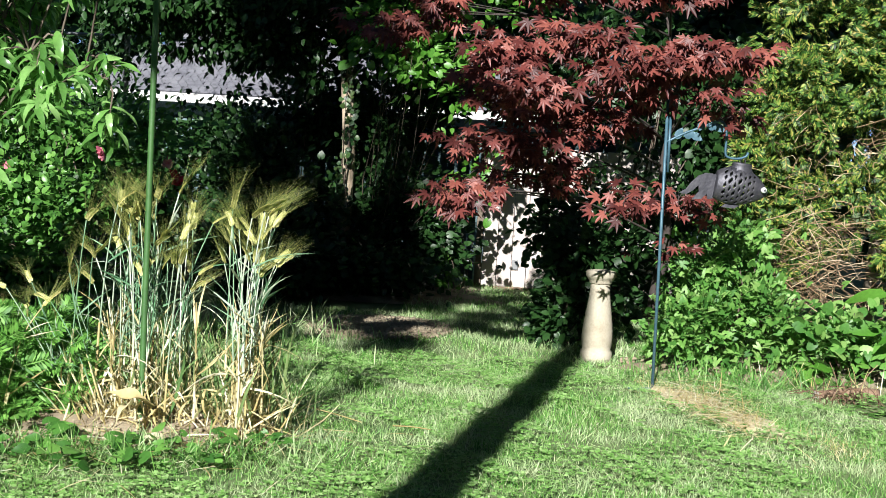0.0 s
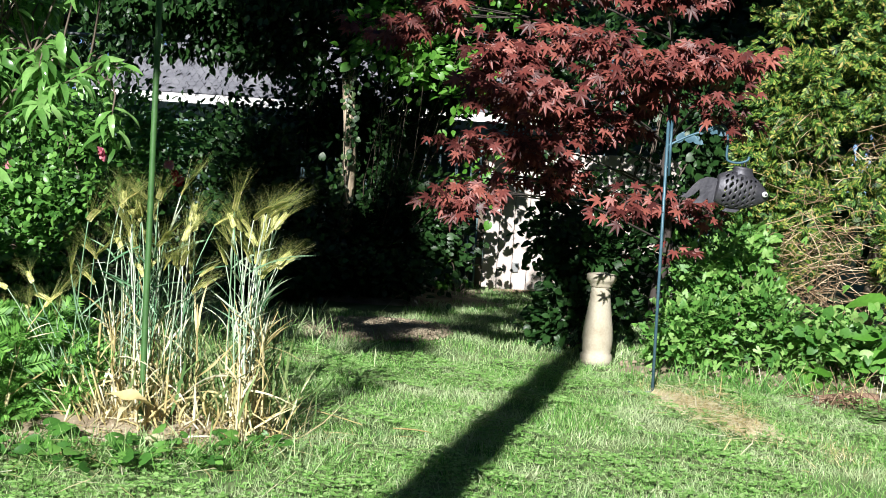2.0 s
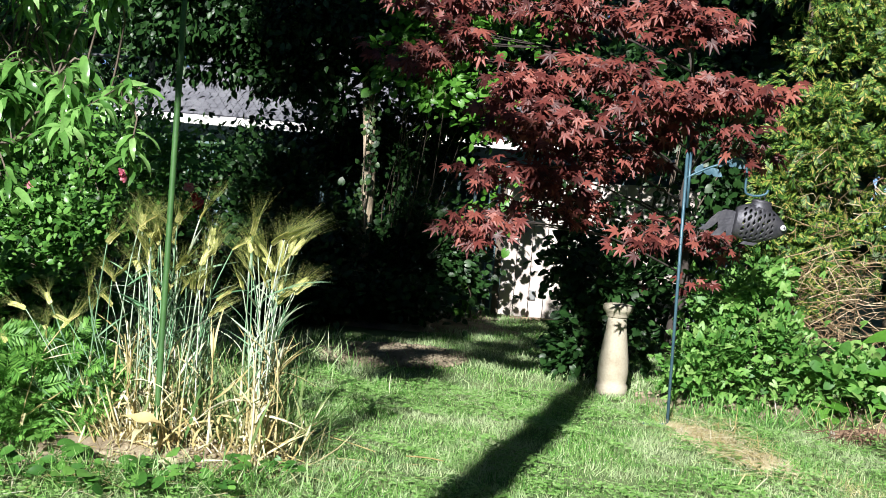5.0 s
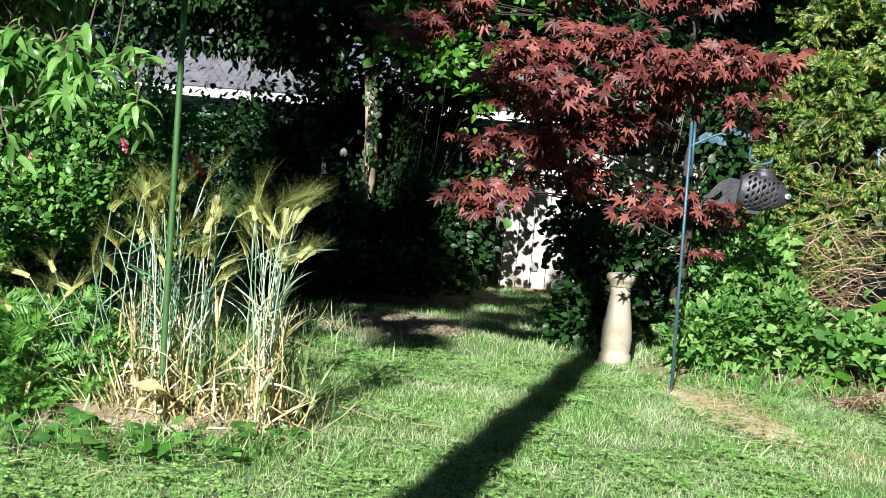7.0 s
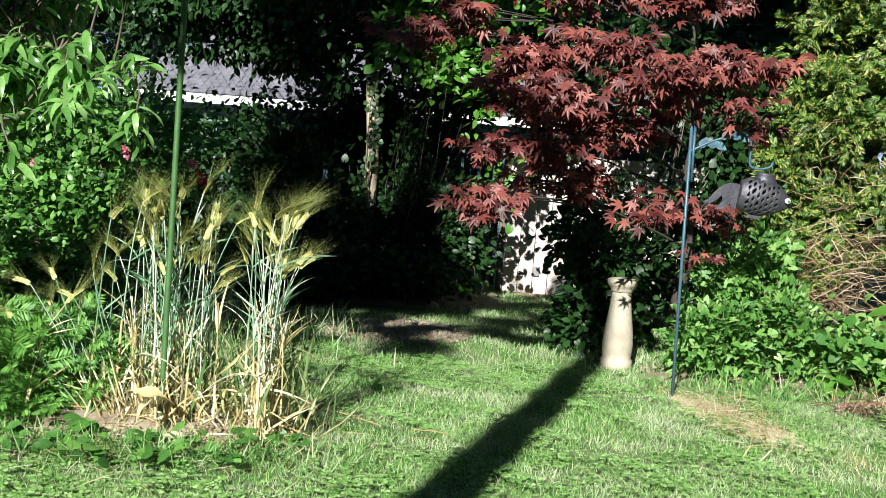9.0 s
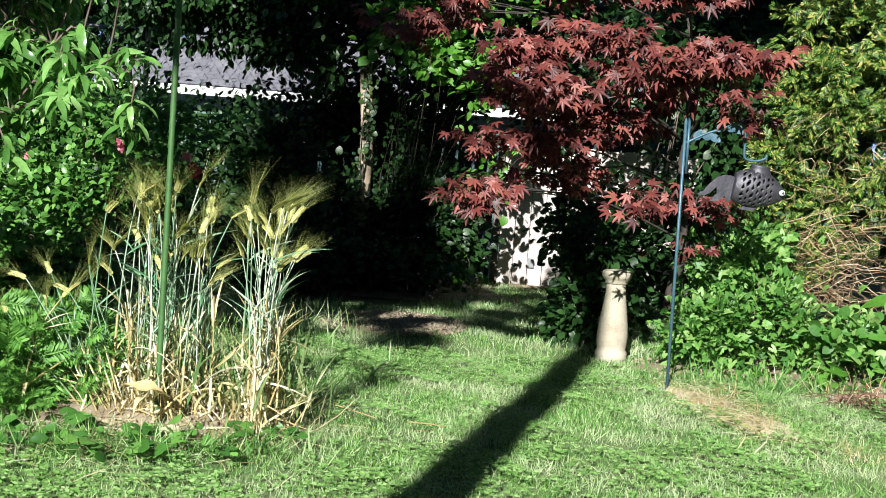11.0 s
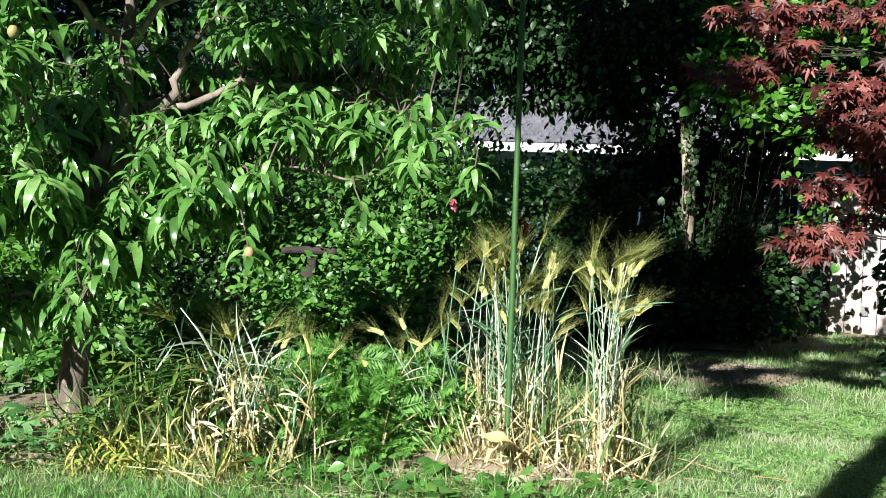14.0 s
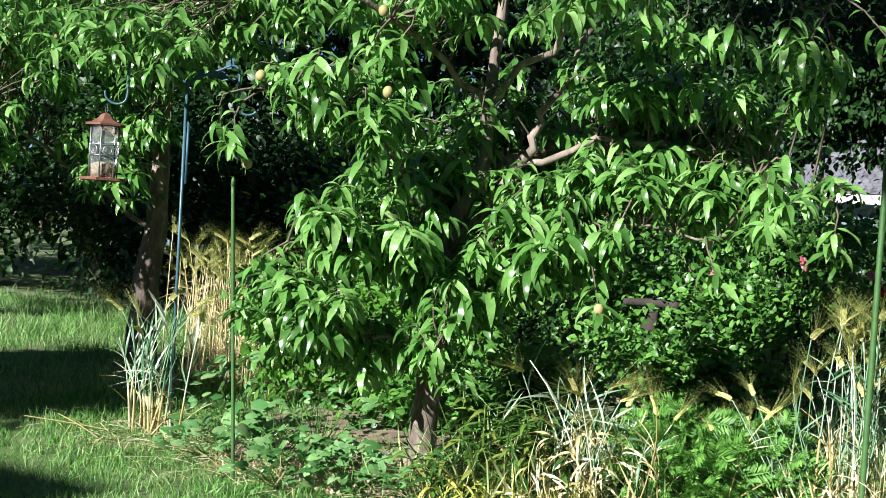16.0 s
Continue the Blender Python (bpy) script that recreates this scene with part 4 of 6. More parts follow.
stand(wheat, spots)
young = [grain_plant("wheat_plant", "wheat", 80 + k, "pale green grain plant at the foot of the hook", "grain round the hook", h, b, 0, ear) for k, (h, b, ear) in enumerate([(0.6, 0.12, 0), (0.66, 0.2, 1), (0.5, 0.07, 0)])]
stand(young, [(r1.gauss(-5.0, 0.10), r1.gauss(5.25, 0.08), abs(r1.gauss(4, 7)), r1.uniform(0, 360), r1.uniform(0.8, 1.15)) for i in range(20)])
ripe = [grain_plant("ripe_grain", "barley", 60 + k, "ripe golden grain stalk in a dense patch", "ripe grain patch", h, 0.06, "ripe_straw", True) for k, h in enumerate((0.95, 1.05, 0.85))]
spots = [(r1.gauss(-5.9, 0.2), r1.gauss(6.9, 0.14), abs(r1.gauss(0, 4)), r1.uniform(0, 360), r1.uniform(0.75, 0.98)) for i in range(72)]
stand(ripe, spots)

# blades and dry leaves at the feet of the stands


def blades(name, centres, n, spread_xy, length, material, label, category, upright=1.0):
    c = np.array(centres)[rng.integers(0, len(centres), n)] + rng.normal(size=(n, 2)) * spread_xy
    d = rng.normal(size=(n, 3)) * 0.5 + (0, 0, upright)
    d[:, 2] = np.abs(d[:, 2]) + 0.1
    P = np.column_stack([c, gz(c[:, 0], c[:, 1]) + 0.005])
    V, F = spread(BLADE, P, frames_of(d, unit(n) + (0, 0, 0.2)), rng.uniform(length[0], length[1], n))
    return tagged(put(name, tri_mesh(name, V, F, material)), label, category, "", "stuff")


blades("dry_grass", [(-1.25, 5.42), (-1.32, 5.4), (-0.83, 5.45)], 620, (0.10, 0.08), (0.10, 0.34), M["straw"], "withered straw-coloured leaves at the barley's feet", "dry grass", 0.9)
blades("barley_blades", [(-1.25, 5.55), (-0.84, 5.58), (-1.1, 5.68)], 360, (0.12, 0.08), (0.22, 0.55), M["wheat_green"], "narrow green leaves crowded between the barley stalks", "grass", 1.3)
blades("dry_grass", [(-2.3, 5.1), (-2.55, 4.95), (-2.85, 5.0)], 150, (0.2, 0.12), (0.12, 0.36), M["straw"], "withered yellow leaves at the edge of the bed", "dry grass", 0.7)
blades("bed_grass", [(-2.75, 5.15), (-2.55, 5.3), (-2.3, 5.3)], 700, (0.22, 0.16), (0.15, 0.42), M["shade_dark_leaf"], "dark green narrow leaves in the bed", "grass", 0.9)
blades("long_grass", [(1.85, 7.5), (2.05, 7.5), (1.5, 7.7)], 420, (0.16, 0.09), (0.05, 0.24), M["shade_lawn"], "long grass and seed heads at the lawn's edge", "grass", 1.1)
blades("long_grass", [(-1.6, 7.6), (-2.3, 8.0), (-1.3, 8.6), (-2.0, 9.2)], 1300, (0.45, 0.4), (0.10, 0.30), M["lawn"], "long unmown grass behind the bed", "grass", 1.0)
blades("dry_grass", [(1.3, 7.4), (1.4, 7.1), (1.5, 6.8), (1.58, 6.45), (1.85, 5.95)], 1100, (0.075, 0.15), (0.03, 0.085), M["straw"], "short trodden straw-coloured grass", "dry grass", 0.25)
blades("dry_grass", [(2.2, 7.55), (2.45, 7.4)], 70, (0.16, 0.08), (0.08, 0.24), M["straw"], "dry brown grass by the pond", "dry grass", 0.8)
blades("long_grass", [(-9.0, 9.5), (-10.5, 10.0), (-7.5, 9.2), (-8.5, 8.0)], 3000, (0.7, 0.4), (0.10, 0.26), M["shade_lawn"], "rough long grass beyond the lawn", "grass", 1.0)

blades("long_grass", [(-2.0, 4.9), (-1.6, 4.88), (-1.2, 4.93), (-0.8, 5.05), (-2.5, 4.75)], 1400, (0.2, 0.08), (0.05, 0.17), M["lawn"], "uncut grass along the edge of the bed", "grass", 1.0)

blades("yellow_blades", [(-2.8, 4.95), (-2.6, 4.85), (-2.3, 4.85)], 200, (0.13, 0.07), (0.14, 0.3), M["yellow_leaf"], "drooping yellowing leaf blades at the bed's edge", "grass", 0.8)
blades("bed_grass", [(-2.6, 5.15), (-2.2, 5.35), (-2.85, 5.2)], 520, (0.2, 0.14), (0.2, 0.5), M["wheat_green"], "green grassy leaves among the grain", "grass", 1.1)


def limp_leaves(centres, n, spread_xy, rise, length, material, label):
    """Withered leaves hanging limply round the stalks, their tips on the soil."""
    c = np.array(centres)[rng.integers(0, len(centres), n)] + rng.normal(size=(n, 2)) * spread_xy
    a = rng.uniform(0, 6.3, n)
    P = np.column_stack([c, gz(c[:, 0], c[:, 1]) + rng.uniform(0.0, rise, n)])
    T = frames_of(np.column_stack([np.cos(a), np.sin(a), rng.uniform(-0.4, 0.9, n)]), unit(n) * 0.35 + (0, -0.3, 0.9))
    S, k = rng.uniform(length[0], length[1], n), np.arange(n) % 3
    V, F = merge(*[spread(LIMP[j], P[k == j], T[k == j], S[k == j]) for j in range(3)])
    return tagged(put("withered_leaves", tri_mesh("withered_leaves", V, F, material)), label, "leaves", "", "stuff")


LIMP = [lance_leaf(0.034, d, w) for d, w in ((1.2, 0.7), (2.0, 0.9), (2.6, 0.6))]
limp_leaves([(-2.35, 5.0), (-2.5, 4.98), (-2.22, 5.05)], 130, (0.11, 0.09), 0.34, (0.10, 0.24), M["straw"], "limp straw-coloured leaves hanging round the grain's feet")
limp_leaves([(-2.4, 5.0), (-2.3, 5.05)], 60, (0.07, 0.07), 0.42, (0.15, 0.28), M["ripe_straw"], "bleached limp leaves hanging from the leaning grain")
limp_leaves([(-2.82, 4.86), (-2.7, 4.84)], 70, (0.07, 0.04), 0.18, (0.12, 0.22), M["yellow_leaf"], "bright yellow leaves hanging at the edge of the bed")
limp_leaves([(-1.25, 5.36), (-0.83, 5.38), (-1.4, 5.34)], 90, (0.10, 0.06), 0.3, (0.09, 0.2), M["straw"], "limp straw-coloured leaves at the barley's feet")
blades("straw_mulch", [(-3.42, 5.3), (-3.25, 5.35), (-4.0, 4.85), (-3.85, 4.8)], 420, (0.12, 0.09), (0.06, 0.2), M["straw"], "loose dry straw spread round the trunk and stake", "straw", 0.12)

# ---- low plants in the bed ----


def low_plant(name, at, n, proto, size, spread_r, height, material, label, category):
    ob = thing(name, (at[0], at[1], float(gz(*at))), label, category)
    a, r = rng.uniform(0, 6.3, n), np.sqrt(rng.random(n)) * spread_r
    ends = np.stack([r * np.cos(a), r * np.sin(a), height * rng.uniform(0.35, 1.0, n) * (1.1 - 0.5 * r / spread_r)], -1)
    put("branchwork", tri_mesh("branchwork", *stems_to((0, 0, 0), ends, 0.004, 0.03, 3), M["currant"]), ob, "", "stuff")
    d = np.stack([np.cos(a), np.sin(a), rng.uniform(-0.3, 0.35, n)], -1) + 0.35 * unit(n)
    T = frames_of(d, unit(n) * 0.4 + (0, -0.75, 0.8))
    me = tri_mesh("leaf", proto[0], proto[1], material)
    for i in range(n):
        o = put("leaf", me, ob)
        s = rng.uniform(size[0], size[1])
        o.matrix_basis = Matrix.Translation(ends[i]) @ Matrix([[float(v) * s for v in row] for row in T[i]]).to_4x4()
    return ob


for k, (at, n, h) in enumerate((((-3.75, 5.05), 60, 0.24), ((-3.45, 4.9), 60, 0.26), ((-4.1, 5.2), 42, 0.32), ((-3.15, 5.0), 36, 0.26), ((-4.35, 5.0), 44, 0.24), ((-4.6, 5.35), 42, 0.34), ((-3.75, 4.75), 34, 0.2), ((-4.2, 5.7), 44, 0.5), ((-4.75, 5.7), 40, 0.55), ((-2.95, 5.3), 34, 0.35))):
    low_plant("squash_plant", at, int(0.8 * n), (LOBED, HEART)[k % 3 == 2], (0.045, 0.10), 0.28, h, M["squash"], "low squash plant with broad pale green leaves", "squash plant")
for k, (at, n) in enumerate((((-1.62, 5.02), 26), ((-1.9, 4.95), 24), ((-1.4, 4.92), 24), ((-1.1, 5.0), 22), ((-0.75, 5.1), 18), ((-2.15, 4.9), 22), ((-1.25, 4.85), 18), ((-0.92, 4.95), 18), ((-1.75, 4.85), 20))):
    low_plant("broadleaf_weed", at, n, (HEART, LOBED, OVAL)[k % 3], (0.03, 0.08), 0.17, 0.14, M["rose_leaf"], "small round-leaved weed at the bed's edge", "weed")
low_plant("dock_plant", (2.45, 7.7), 20, HEART, (0.07, 0.13), 0.28, 0.3, M["vine_leaf"], "weed with large pale leaves beside the pond", "plant")
low_plant("dock_plant", (2.95, 7.9), 10, strip_leaf(0.16, 0.4, 5, 0.25), (0.25, 0.38), 0.3, 0.75, M["vine_leaf"], "tall plant with long pale green leaves", "plant")


def feathery(at, n, label):
    ob = thing("feathery_plant", (at[0], at[1], float(gz(*at))), label, "plant")
    a, r = rng.uniform(0, 6.3, n), np.sqrt(rng.random(n)) * 0.3
    ends = np.stack([r * np.cos(a), r * np.sin(a), rng.uniform(0.06, 0.5, n) * (1.1 - r)], -1)
    put("branchwork", tri_mesh("branchwork", *stems_to((0, 0, 0), ends[:90], 0.004, 0.03, 3), M["feather"]), ob, "", "stuff")
    d = np.stack([np.cos(a), np.sin(a), rng.uniform(-0.2, 0.9, n)], -1) + 0.5 * unit(n)
    V, F = merge(spread(FERN[0], ends[::2], frames_of(d[::2], unit(len(d[::2])) * 0.9 + (0, -0.5, 0.6)), rng.uniform(0.06, 0.14, len(d[::2]))),
                 spread(FERN[1], ends[1::2], frames_of(d[1::2], unit(len(d[1::2])) * 0.9 + (0, -0.5, 0.6)), rng.uniform(0.06, 0.14, len(d[1::2]))))
    put("foliage", tri_mesh("foliage", V, F, M["feather"]), ob, "", "stuff")
    return ob


def lily_plant(at, n, height, label):
    """Upright stems ringed with narrow arching leaves, the lowest ones withered."""
    ob = thing("lily_plant", (at[0], at[1], float(gz(*at))), label, "plant", "lilies in the bed")
    P, D, S, low = [], [], [], []
    for _ in range(n):
        h = height * rng.uniform(0.6, 1.1)
        b = np.array([rng.normal() * 0.08, rng.normal() * 0.07, 0])
        top = b + np.array([rng.normal() * 0.1, rng.normal() * 0.08, h])
        L = bezier([b, (b + top) / 2 + rng.normal(size=3) * 0.02, top], 8)
        put("stem", tri_mesh("stem", *tube(L, np.linspace(0.005, 0.003, 8), 4), M["lily"]), ob)
        for k in range(26):
            f, a = k / 25, 2.4 * k + rng.uniform(-0.3, 0.3)
            P.append(L[0] + (L[-1] - L[0]) * f)
            D.append((math.cos(a), math.sin(a), rng.uniform(0.1, 0.6) if f > 0.25 else rng.uniform(-0.6, 0.3)))
            S.append(rng.uniform(0.09, 0.16))
            low.append(f < 0.22)
    P, D, S, low = np.array(P), np.array(D), np.array(S), np.array(low)
    T = frames_of(D, unit(len(D)) * 0.3 + (0, 0, 1.0))
    NARROW = strip_leaf(0.085, 0.6, 5, 0.3, 0.1)
    put("foliage", tri_mesh("foliage", *spread(NARROW, P[~low], T[~low], S[~low]), M["lily"]), ob, "", "stuff")
    put("withered_leaves", tri_mesh("withered_leaves", *spread(NARROW, P[low], T[low], S[low]), M["yellow_leaf"]), ob, "yellow withered lower leaves", "stuff")
    return ob


for at, n, h in (((-2.66, 5.0), 12, 0.46), ((-2.52, 5.1), 11, 0.46), ((-2.8, 5.15), 11, 0.5), ((-2.9, 4.96), 8, 0.36), ((-2.66, 5.3), 9, 0.55)):
    lily_plant(at, n, h, "lily stems with narrow dark green leaves, yellow below")
feathery((-1.99, 5.38), 420, "bushy green plant with feathery divided leaves")
feathery((-1.78, 5.5), 260, "bushy green plant with feathery divided leaves")
feathery((-2.15, 5.95), 320, "bushy green plant with feathery divided leaves")

# ---- peach trees ----


def peach_tree(base, limbs, crowns, fruits, singles, label, bark):
    """A peach tree: trunk, limbs, twigs with whorls of long drooping leaves, young fruit."""
    ob = thing("peach_tree", base, label, "tree")
    pts = []
    for k, (line, r) in enumerate(limbs):
        L = bezier(line, 14)
        L[1:-1] += rng.normal(size=(12, 3)) * (0.008 if k == 0 else 0.016)
        put("trunk" if k == 0 else "limb", tri_mesh("trunk" if k == 0 else "limb", *tube(L, np.linspace(r[0], r[1], 14), 9), bark, True), ob)
        pts.append(L[3:])
    pts = np.concatenate(pts)
    twigs, P, D, N, S = [], [], [], [], []
    for c, rad, n, shell in crowns:
        q = unit(n) * rng.uniform(shell, 1.0, (n, 1))
        tips = np.asarray(c) + q * rad
        tips = tips[tips[:, 2] > 0.28]
        for t in tips:
            near = pts[np.argsort(np.linalg.norm(pts - t, axis=1) + 0.15 * np.maximum(0, pts[:, 2] - t[2]))[rng.integers(0, 3)]]
            mid = (near + t) / 2 + (0, 0, 0.10) + rng.normal(size=3) * 0.06
            L = bezier([near, mid, t], 6)
            twigs.append(tube(L, np.linspace(0.008, 0.0025, 6), 3, False))
            ax = L[-1] - L[-2]
            ax /= np.linalg.norm(ax)
            ln, a0 = rng.uniform(0.85, 1.2), rng.uniform(0, 6.3)
            m = rng.integers(11, 17)
            for k in range(m):
                # leaves spring out all round the shoot and arch over; the youngest stand up at its tip
                f = k / m
                a = a0 + 2.4 * k + rng.normal() * 0.25
                out = np.array([math.cos(a), math.sin(a), 0])
                P.append(t - ax * (0.17 * f ** 1.3) + rng.normal(size=3) * 0.004)
                D.append(out + 0.35 * ax * (1 - f) + np.array([0, 0, rng.uniform(0.15, 0.7) - 0.8 * f]))
                N.append(np.array([-0.05, -0.28, 0.95]) + rng.normal(size=3) * 0.22)
                S.append(ln * (rng.uniform(0.075, 0.11) if f < 0.15 else rng.uniform(0.13, 0.195)))
            for k in range(5):
                # a few leaves along the bare part of the twig
                a = rng.uniform(0, 6.3)
                P.append(L[1 + k % 4] + (L[2 + k % 4] - L[1 + k % 4]) * rng.random())
                D.append(np.array([math.cos(a), math.sin(a), rng.uniform(-0.3, 0.5)]))
                N.append(np.array([-0.12, -0.5, 0.88]) + rng.normal(size=3) * 0.3)
                S.append(rng.uniform(0.075, 0.13))
    P, D, N, S = np.array(P), np.array(D), np.array(N), np.array(S)
    T = frames_of(D, N)
    put("branchwork", tri_mesh("branchwork", *merge(*twigs), M["bark"]), ob, "", "stuff")
    order = np.argsort(P[:, 1] + 0.35 * P[:, 0])
    one, rest = order[:singles], order[singles:]
    which = rng.integers(0, 3, len(P))
    mes = [tri_mesh("leaf", *pr, M["peach_leaf"], True) for pr in PEACH]
    for i in one:
        o = put("leaf", mes[which[i]], ob)
        o.matrix_basis = Matrix.Translation(P[i]) @ Matrix([[float(v) * float(S[i]) for v in row] for row in T[i]]).to_4x4()
    arr = [spread(PEACH[k], P[rest][which[rest] == k], T[rest][which[rest] == k], S[rest][which[rest] == k]) for k in range(3)]
    put("foliage", tri_mesh("foliage", *merge(*arr), M["peach_leaf"], True), ob, "", "stuff")
    bm = bmesh.new()
    bmesh.ops.create_uvsphere(bm, u_segments=14, v_segments=10, radius=0.024)
    for v in bm.verts:
        v.co.z *= 1.12
        if v.co.x > 0.012 and abs(v.co.y) < 0.006:
            v.co.x *= 0.9
    fruit = None
    for f in fruits:
        if fruit is None:
            fruit = part("peach", bm, M["peach_skin"], ob, "unripe yellow-green peach", True)
            o = fruit
        else:
            o = put("peach", fruit.data, ob, "unripe yellow-green peach")
        o.location = f
        o.rotation_euler = (rng.uniform(-0.3, 0.3), rng.uniform(-0.3, 0.3), rng.uniform(0, 6))
    return ob


# the near tree; places relative to its foot
side = np.array([0.87, 0.49, 0.0])


def at_tree(u, z, depth=0.0):
    """u: along the row of the bed, z: up, depth: away from the lawn."""
    return side * u + np.array([-0.49, 0.87, 0]) * depth + np.array([0, 0, z])


peach_tree((-3.41, 5.49, 0.0),
           [([at_tree(0, -0.05), at_tree(0.0, 0.2), at_tree(0.0, 0.5), at_tree(0.01, 0.9), at_tree(0.07, 1.27), at_tree(0.2, 1.52), at_tree(0.21, 1.83), at_tree(0.23, 2.2), at_tree(0.3, 2.9)], (0.08, 0.02)),
            ([at_tree(0.06, 1.15), at_tree(0.28, 1.45, -0.06), at_tree(0.46, 1.71, -0.1), at_tree(0.52, 1.92, -0.12), at_tree(0.7, 2.3, -0.2)], (0.034, 0.012)),
            ([at_tree(0.18, 1.48), at_tree(0.4, 1.66, 0.05), at_tree(0.63, 1.73, 0.08), at_tree(0.86, 1.74, 0.05)], (0.034, 0.028)),
            ([at_tree(0.4, 1.62, -0.08), at_tree(0.9, 1.75, -0.2), at_tree(1.35, 1.68, -0.3), at_tree(1.75, 1.5, -0.6)], (0.02, 0.005)),
            ([at_tree(0.4, 1.66, 0.05), at_tree(0.8, 1.85, 0.2), at_tree(1.2, 1.95, 0.3), at_tree(1.75, 1.9, 0.3)], (0.022, 0.005)),
            ([at_tree(0.03, 1.0), at_tree(0.35, 1.25, -0.25), at_tree(0.8, 1.35, -0.35), at_tree(1.3, 1.3, -0.5)], (0.02, 0.005)),
            ([at_tree(0.05, 1.2), at_tree(-0.2, 1.55, -0.2), at_tree(-0.5, 1.8, -0.4), at_tree(-0.9, 1.85, -0.5)], (0.022, 0.005)),
            ([at_tree(0.01, 0.85), at_tree(-0.3, 1.1, -0.25), at_tree(-0.7, 1.15, -0.4)], (0.02, 0.005)),
            ([at_tree(0.0, 0.5), at_tree(-0.25, 0.72, -0.25), at_tree(-0.65, 0.82, -0.4)], (0.018, 0.005)),
            ([at_tree(0.0, 0.45), at_tree(0.05, 0.62, -0.25), at_tree(0.03, 0.7, -0.45)], (0.012, 0.004)),
            ([at_tree(0.22, 1.9), at_tree(0.6, 2.3, -0.4), at_tree(1.1, 2.45, -0.6), at_tree(1.7, 2.4, -0.7)], (0.02, 0.005)),
            ([at_tree(0.21, 1.85), at_tree(-0.15, 2.15, -0.4), at_tree(-0.55, 2.3, -0.7), at_tree(-1.0, 2.35, -0.8)], (0.018, 0.005))],
           [(at_tree(-0.45, 1.8, -0.45), (0.42, 0.38, 0.28), 46, 0.4), (at_tree(-0.3, 1.25, -0.4), (0.36, 0.36, 0.28), 46, 0.4), (at_tree(-0.6, 0.85, -0.45), (0.4, 0.3, 0.22), 30, 0.3),
            (at_tree(0.0, 0.62, -0.36), (0.2, 0.14, 0.1), 12, 0.3), (at_tree(-0.45, 0.6, -0.1), (0.4, 0.3, 0.2), 22, 0.3), (at_tree(0.55, 1.2, -0.35), (0.4, 0.32, 0.22), 44, 0.4), (at_tree(0.8, 1.55, -0.35), (0.3, 0.28, 0.16), 28, 0.3),
            (at_tree(1.35, 1.52, -0.35), (0.4, 0.3, 0.16), 30, 0.3), (at_tree(0.25, 2.3, -0.7), (1.15, 0.5, 0.2), 34, 0.3), (at_tree(1.4, 2.1, -0.6), (0.7, 0.4, 0.13), 26, 0.3), (at_tree(0.75, 1.98, -0.3), (0.35, 0.3, 0.14), 16, 0.3), (at_tree(0.1, 1.3, -0.12), (0.65, 0.35, 0.55), 40, 0.4),
            (at_tree(0.2, 1.5, 0.4), (0.8, 0.5, 0.6), 110, 0.4), (at_tree(1.15, 1.85, 0.3), (0.8, 0.4, 0.28), 80, 0.3), (at_tree(0.2, 0.95, -0.25), (0.3, 0.25, 0.18), 26, 0.3),
            (at_tree(1.79, 1.56, -0.77), (0.02, 0.02, 0.02), 1, 0), (at_tree(1.75, 1.27, -0.77), (0.02, 0.02, 0.02), 1, 0), (at_tree(0.73, 0.93, -0.8), (0.03, 0.02, 0.02), 1, 0), (at_tree(1.28, 1.08, -0.8), (0.03, 0.03, 0.03), 1, 0),
            (at_tree(-0.95, 1.55, -0.5), (0.04, 0.03, 0.03), 2, 0), (at_tree(1.5, 1.4, -0.75), (0.1, 0.06, 0.08), 3, 0)],
           [np.array((0.2, -0.87, 1.842)), at_tree(0.74, 0.96, -0.8), at_tree(-0.9, 1.5, -0.5), at_tree(-0.3, 2.2, -0.8), at_tree(-0.85, 1.9, -0.6)],
           280, "leafy young peach tree bearing small unripe fruit", M["peach_bark"])
peach_tree((-7.0, 7.3, 0.0),
           [([(0, 0, -0.05), (-0.02, 0.02, 0.4), (0.05, 0, 0.9), (0.12, -0.05, 1.5), (0.1, -0.1, 2.3), (0.2, -0.2, 3.0)], (0.135, 0.03)),
            ([(0.06, 0, 1.0), (-0.35, -0.3, 1.4), (-0.6, -0.8, 1.7), (-0.5, -1.3, 1.85)], (0.022, 0.007)),
            ([(0.1, 0, 1.5), (0.6, -0.5, 2.1), (1.3, -0.9, 2.5), (2.0, -1.0, 2.7)], (0.026, 0.008))],
           [((0.4, -0.8, 2.65), (1.9, 1.0, 0.7), 480, 0.25), ((-0.55, -1.3, 1.6), (0.7, 0.5, 0.3), 60, 0.2), ((2.0, -0.9, 2.8), (1.2, 0.9, 0.5), 110, 0.3), ((1.55, -1.95, 2.2), (0.6, 0.3, 0.25), 34, 0.2), ((0.1, -0.5, 1.7), (0.5, 0.3, 0.5), 50, 0.3)],
           [(0.9, -1.3, 2.75), (1.3, -1.5, 2.6), (0.5, -1.5, 2.3), (-0.6, -1.5, 1.5), (1.7, -1.4, 2.9), (-0.2, -1.6, 2.0)],
           240, "older peach tree with a weathered trunk and spreading crown", M["peach_bark"])

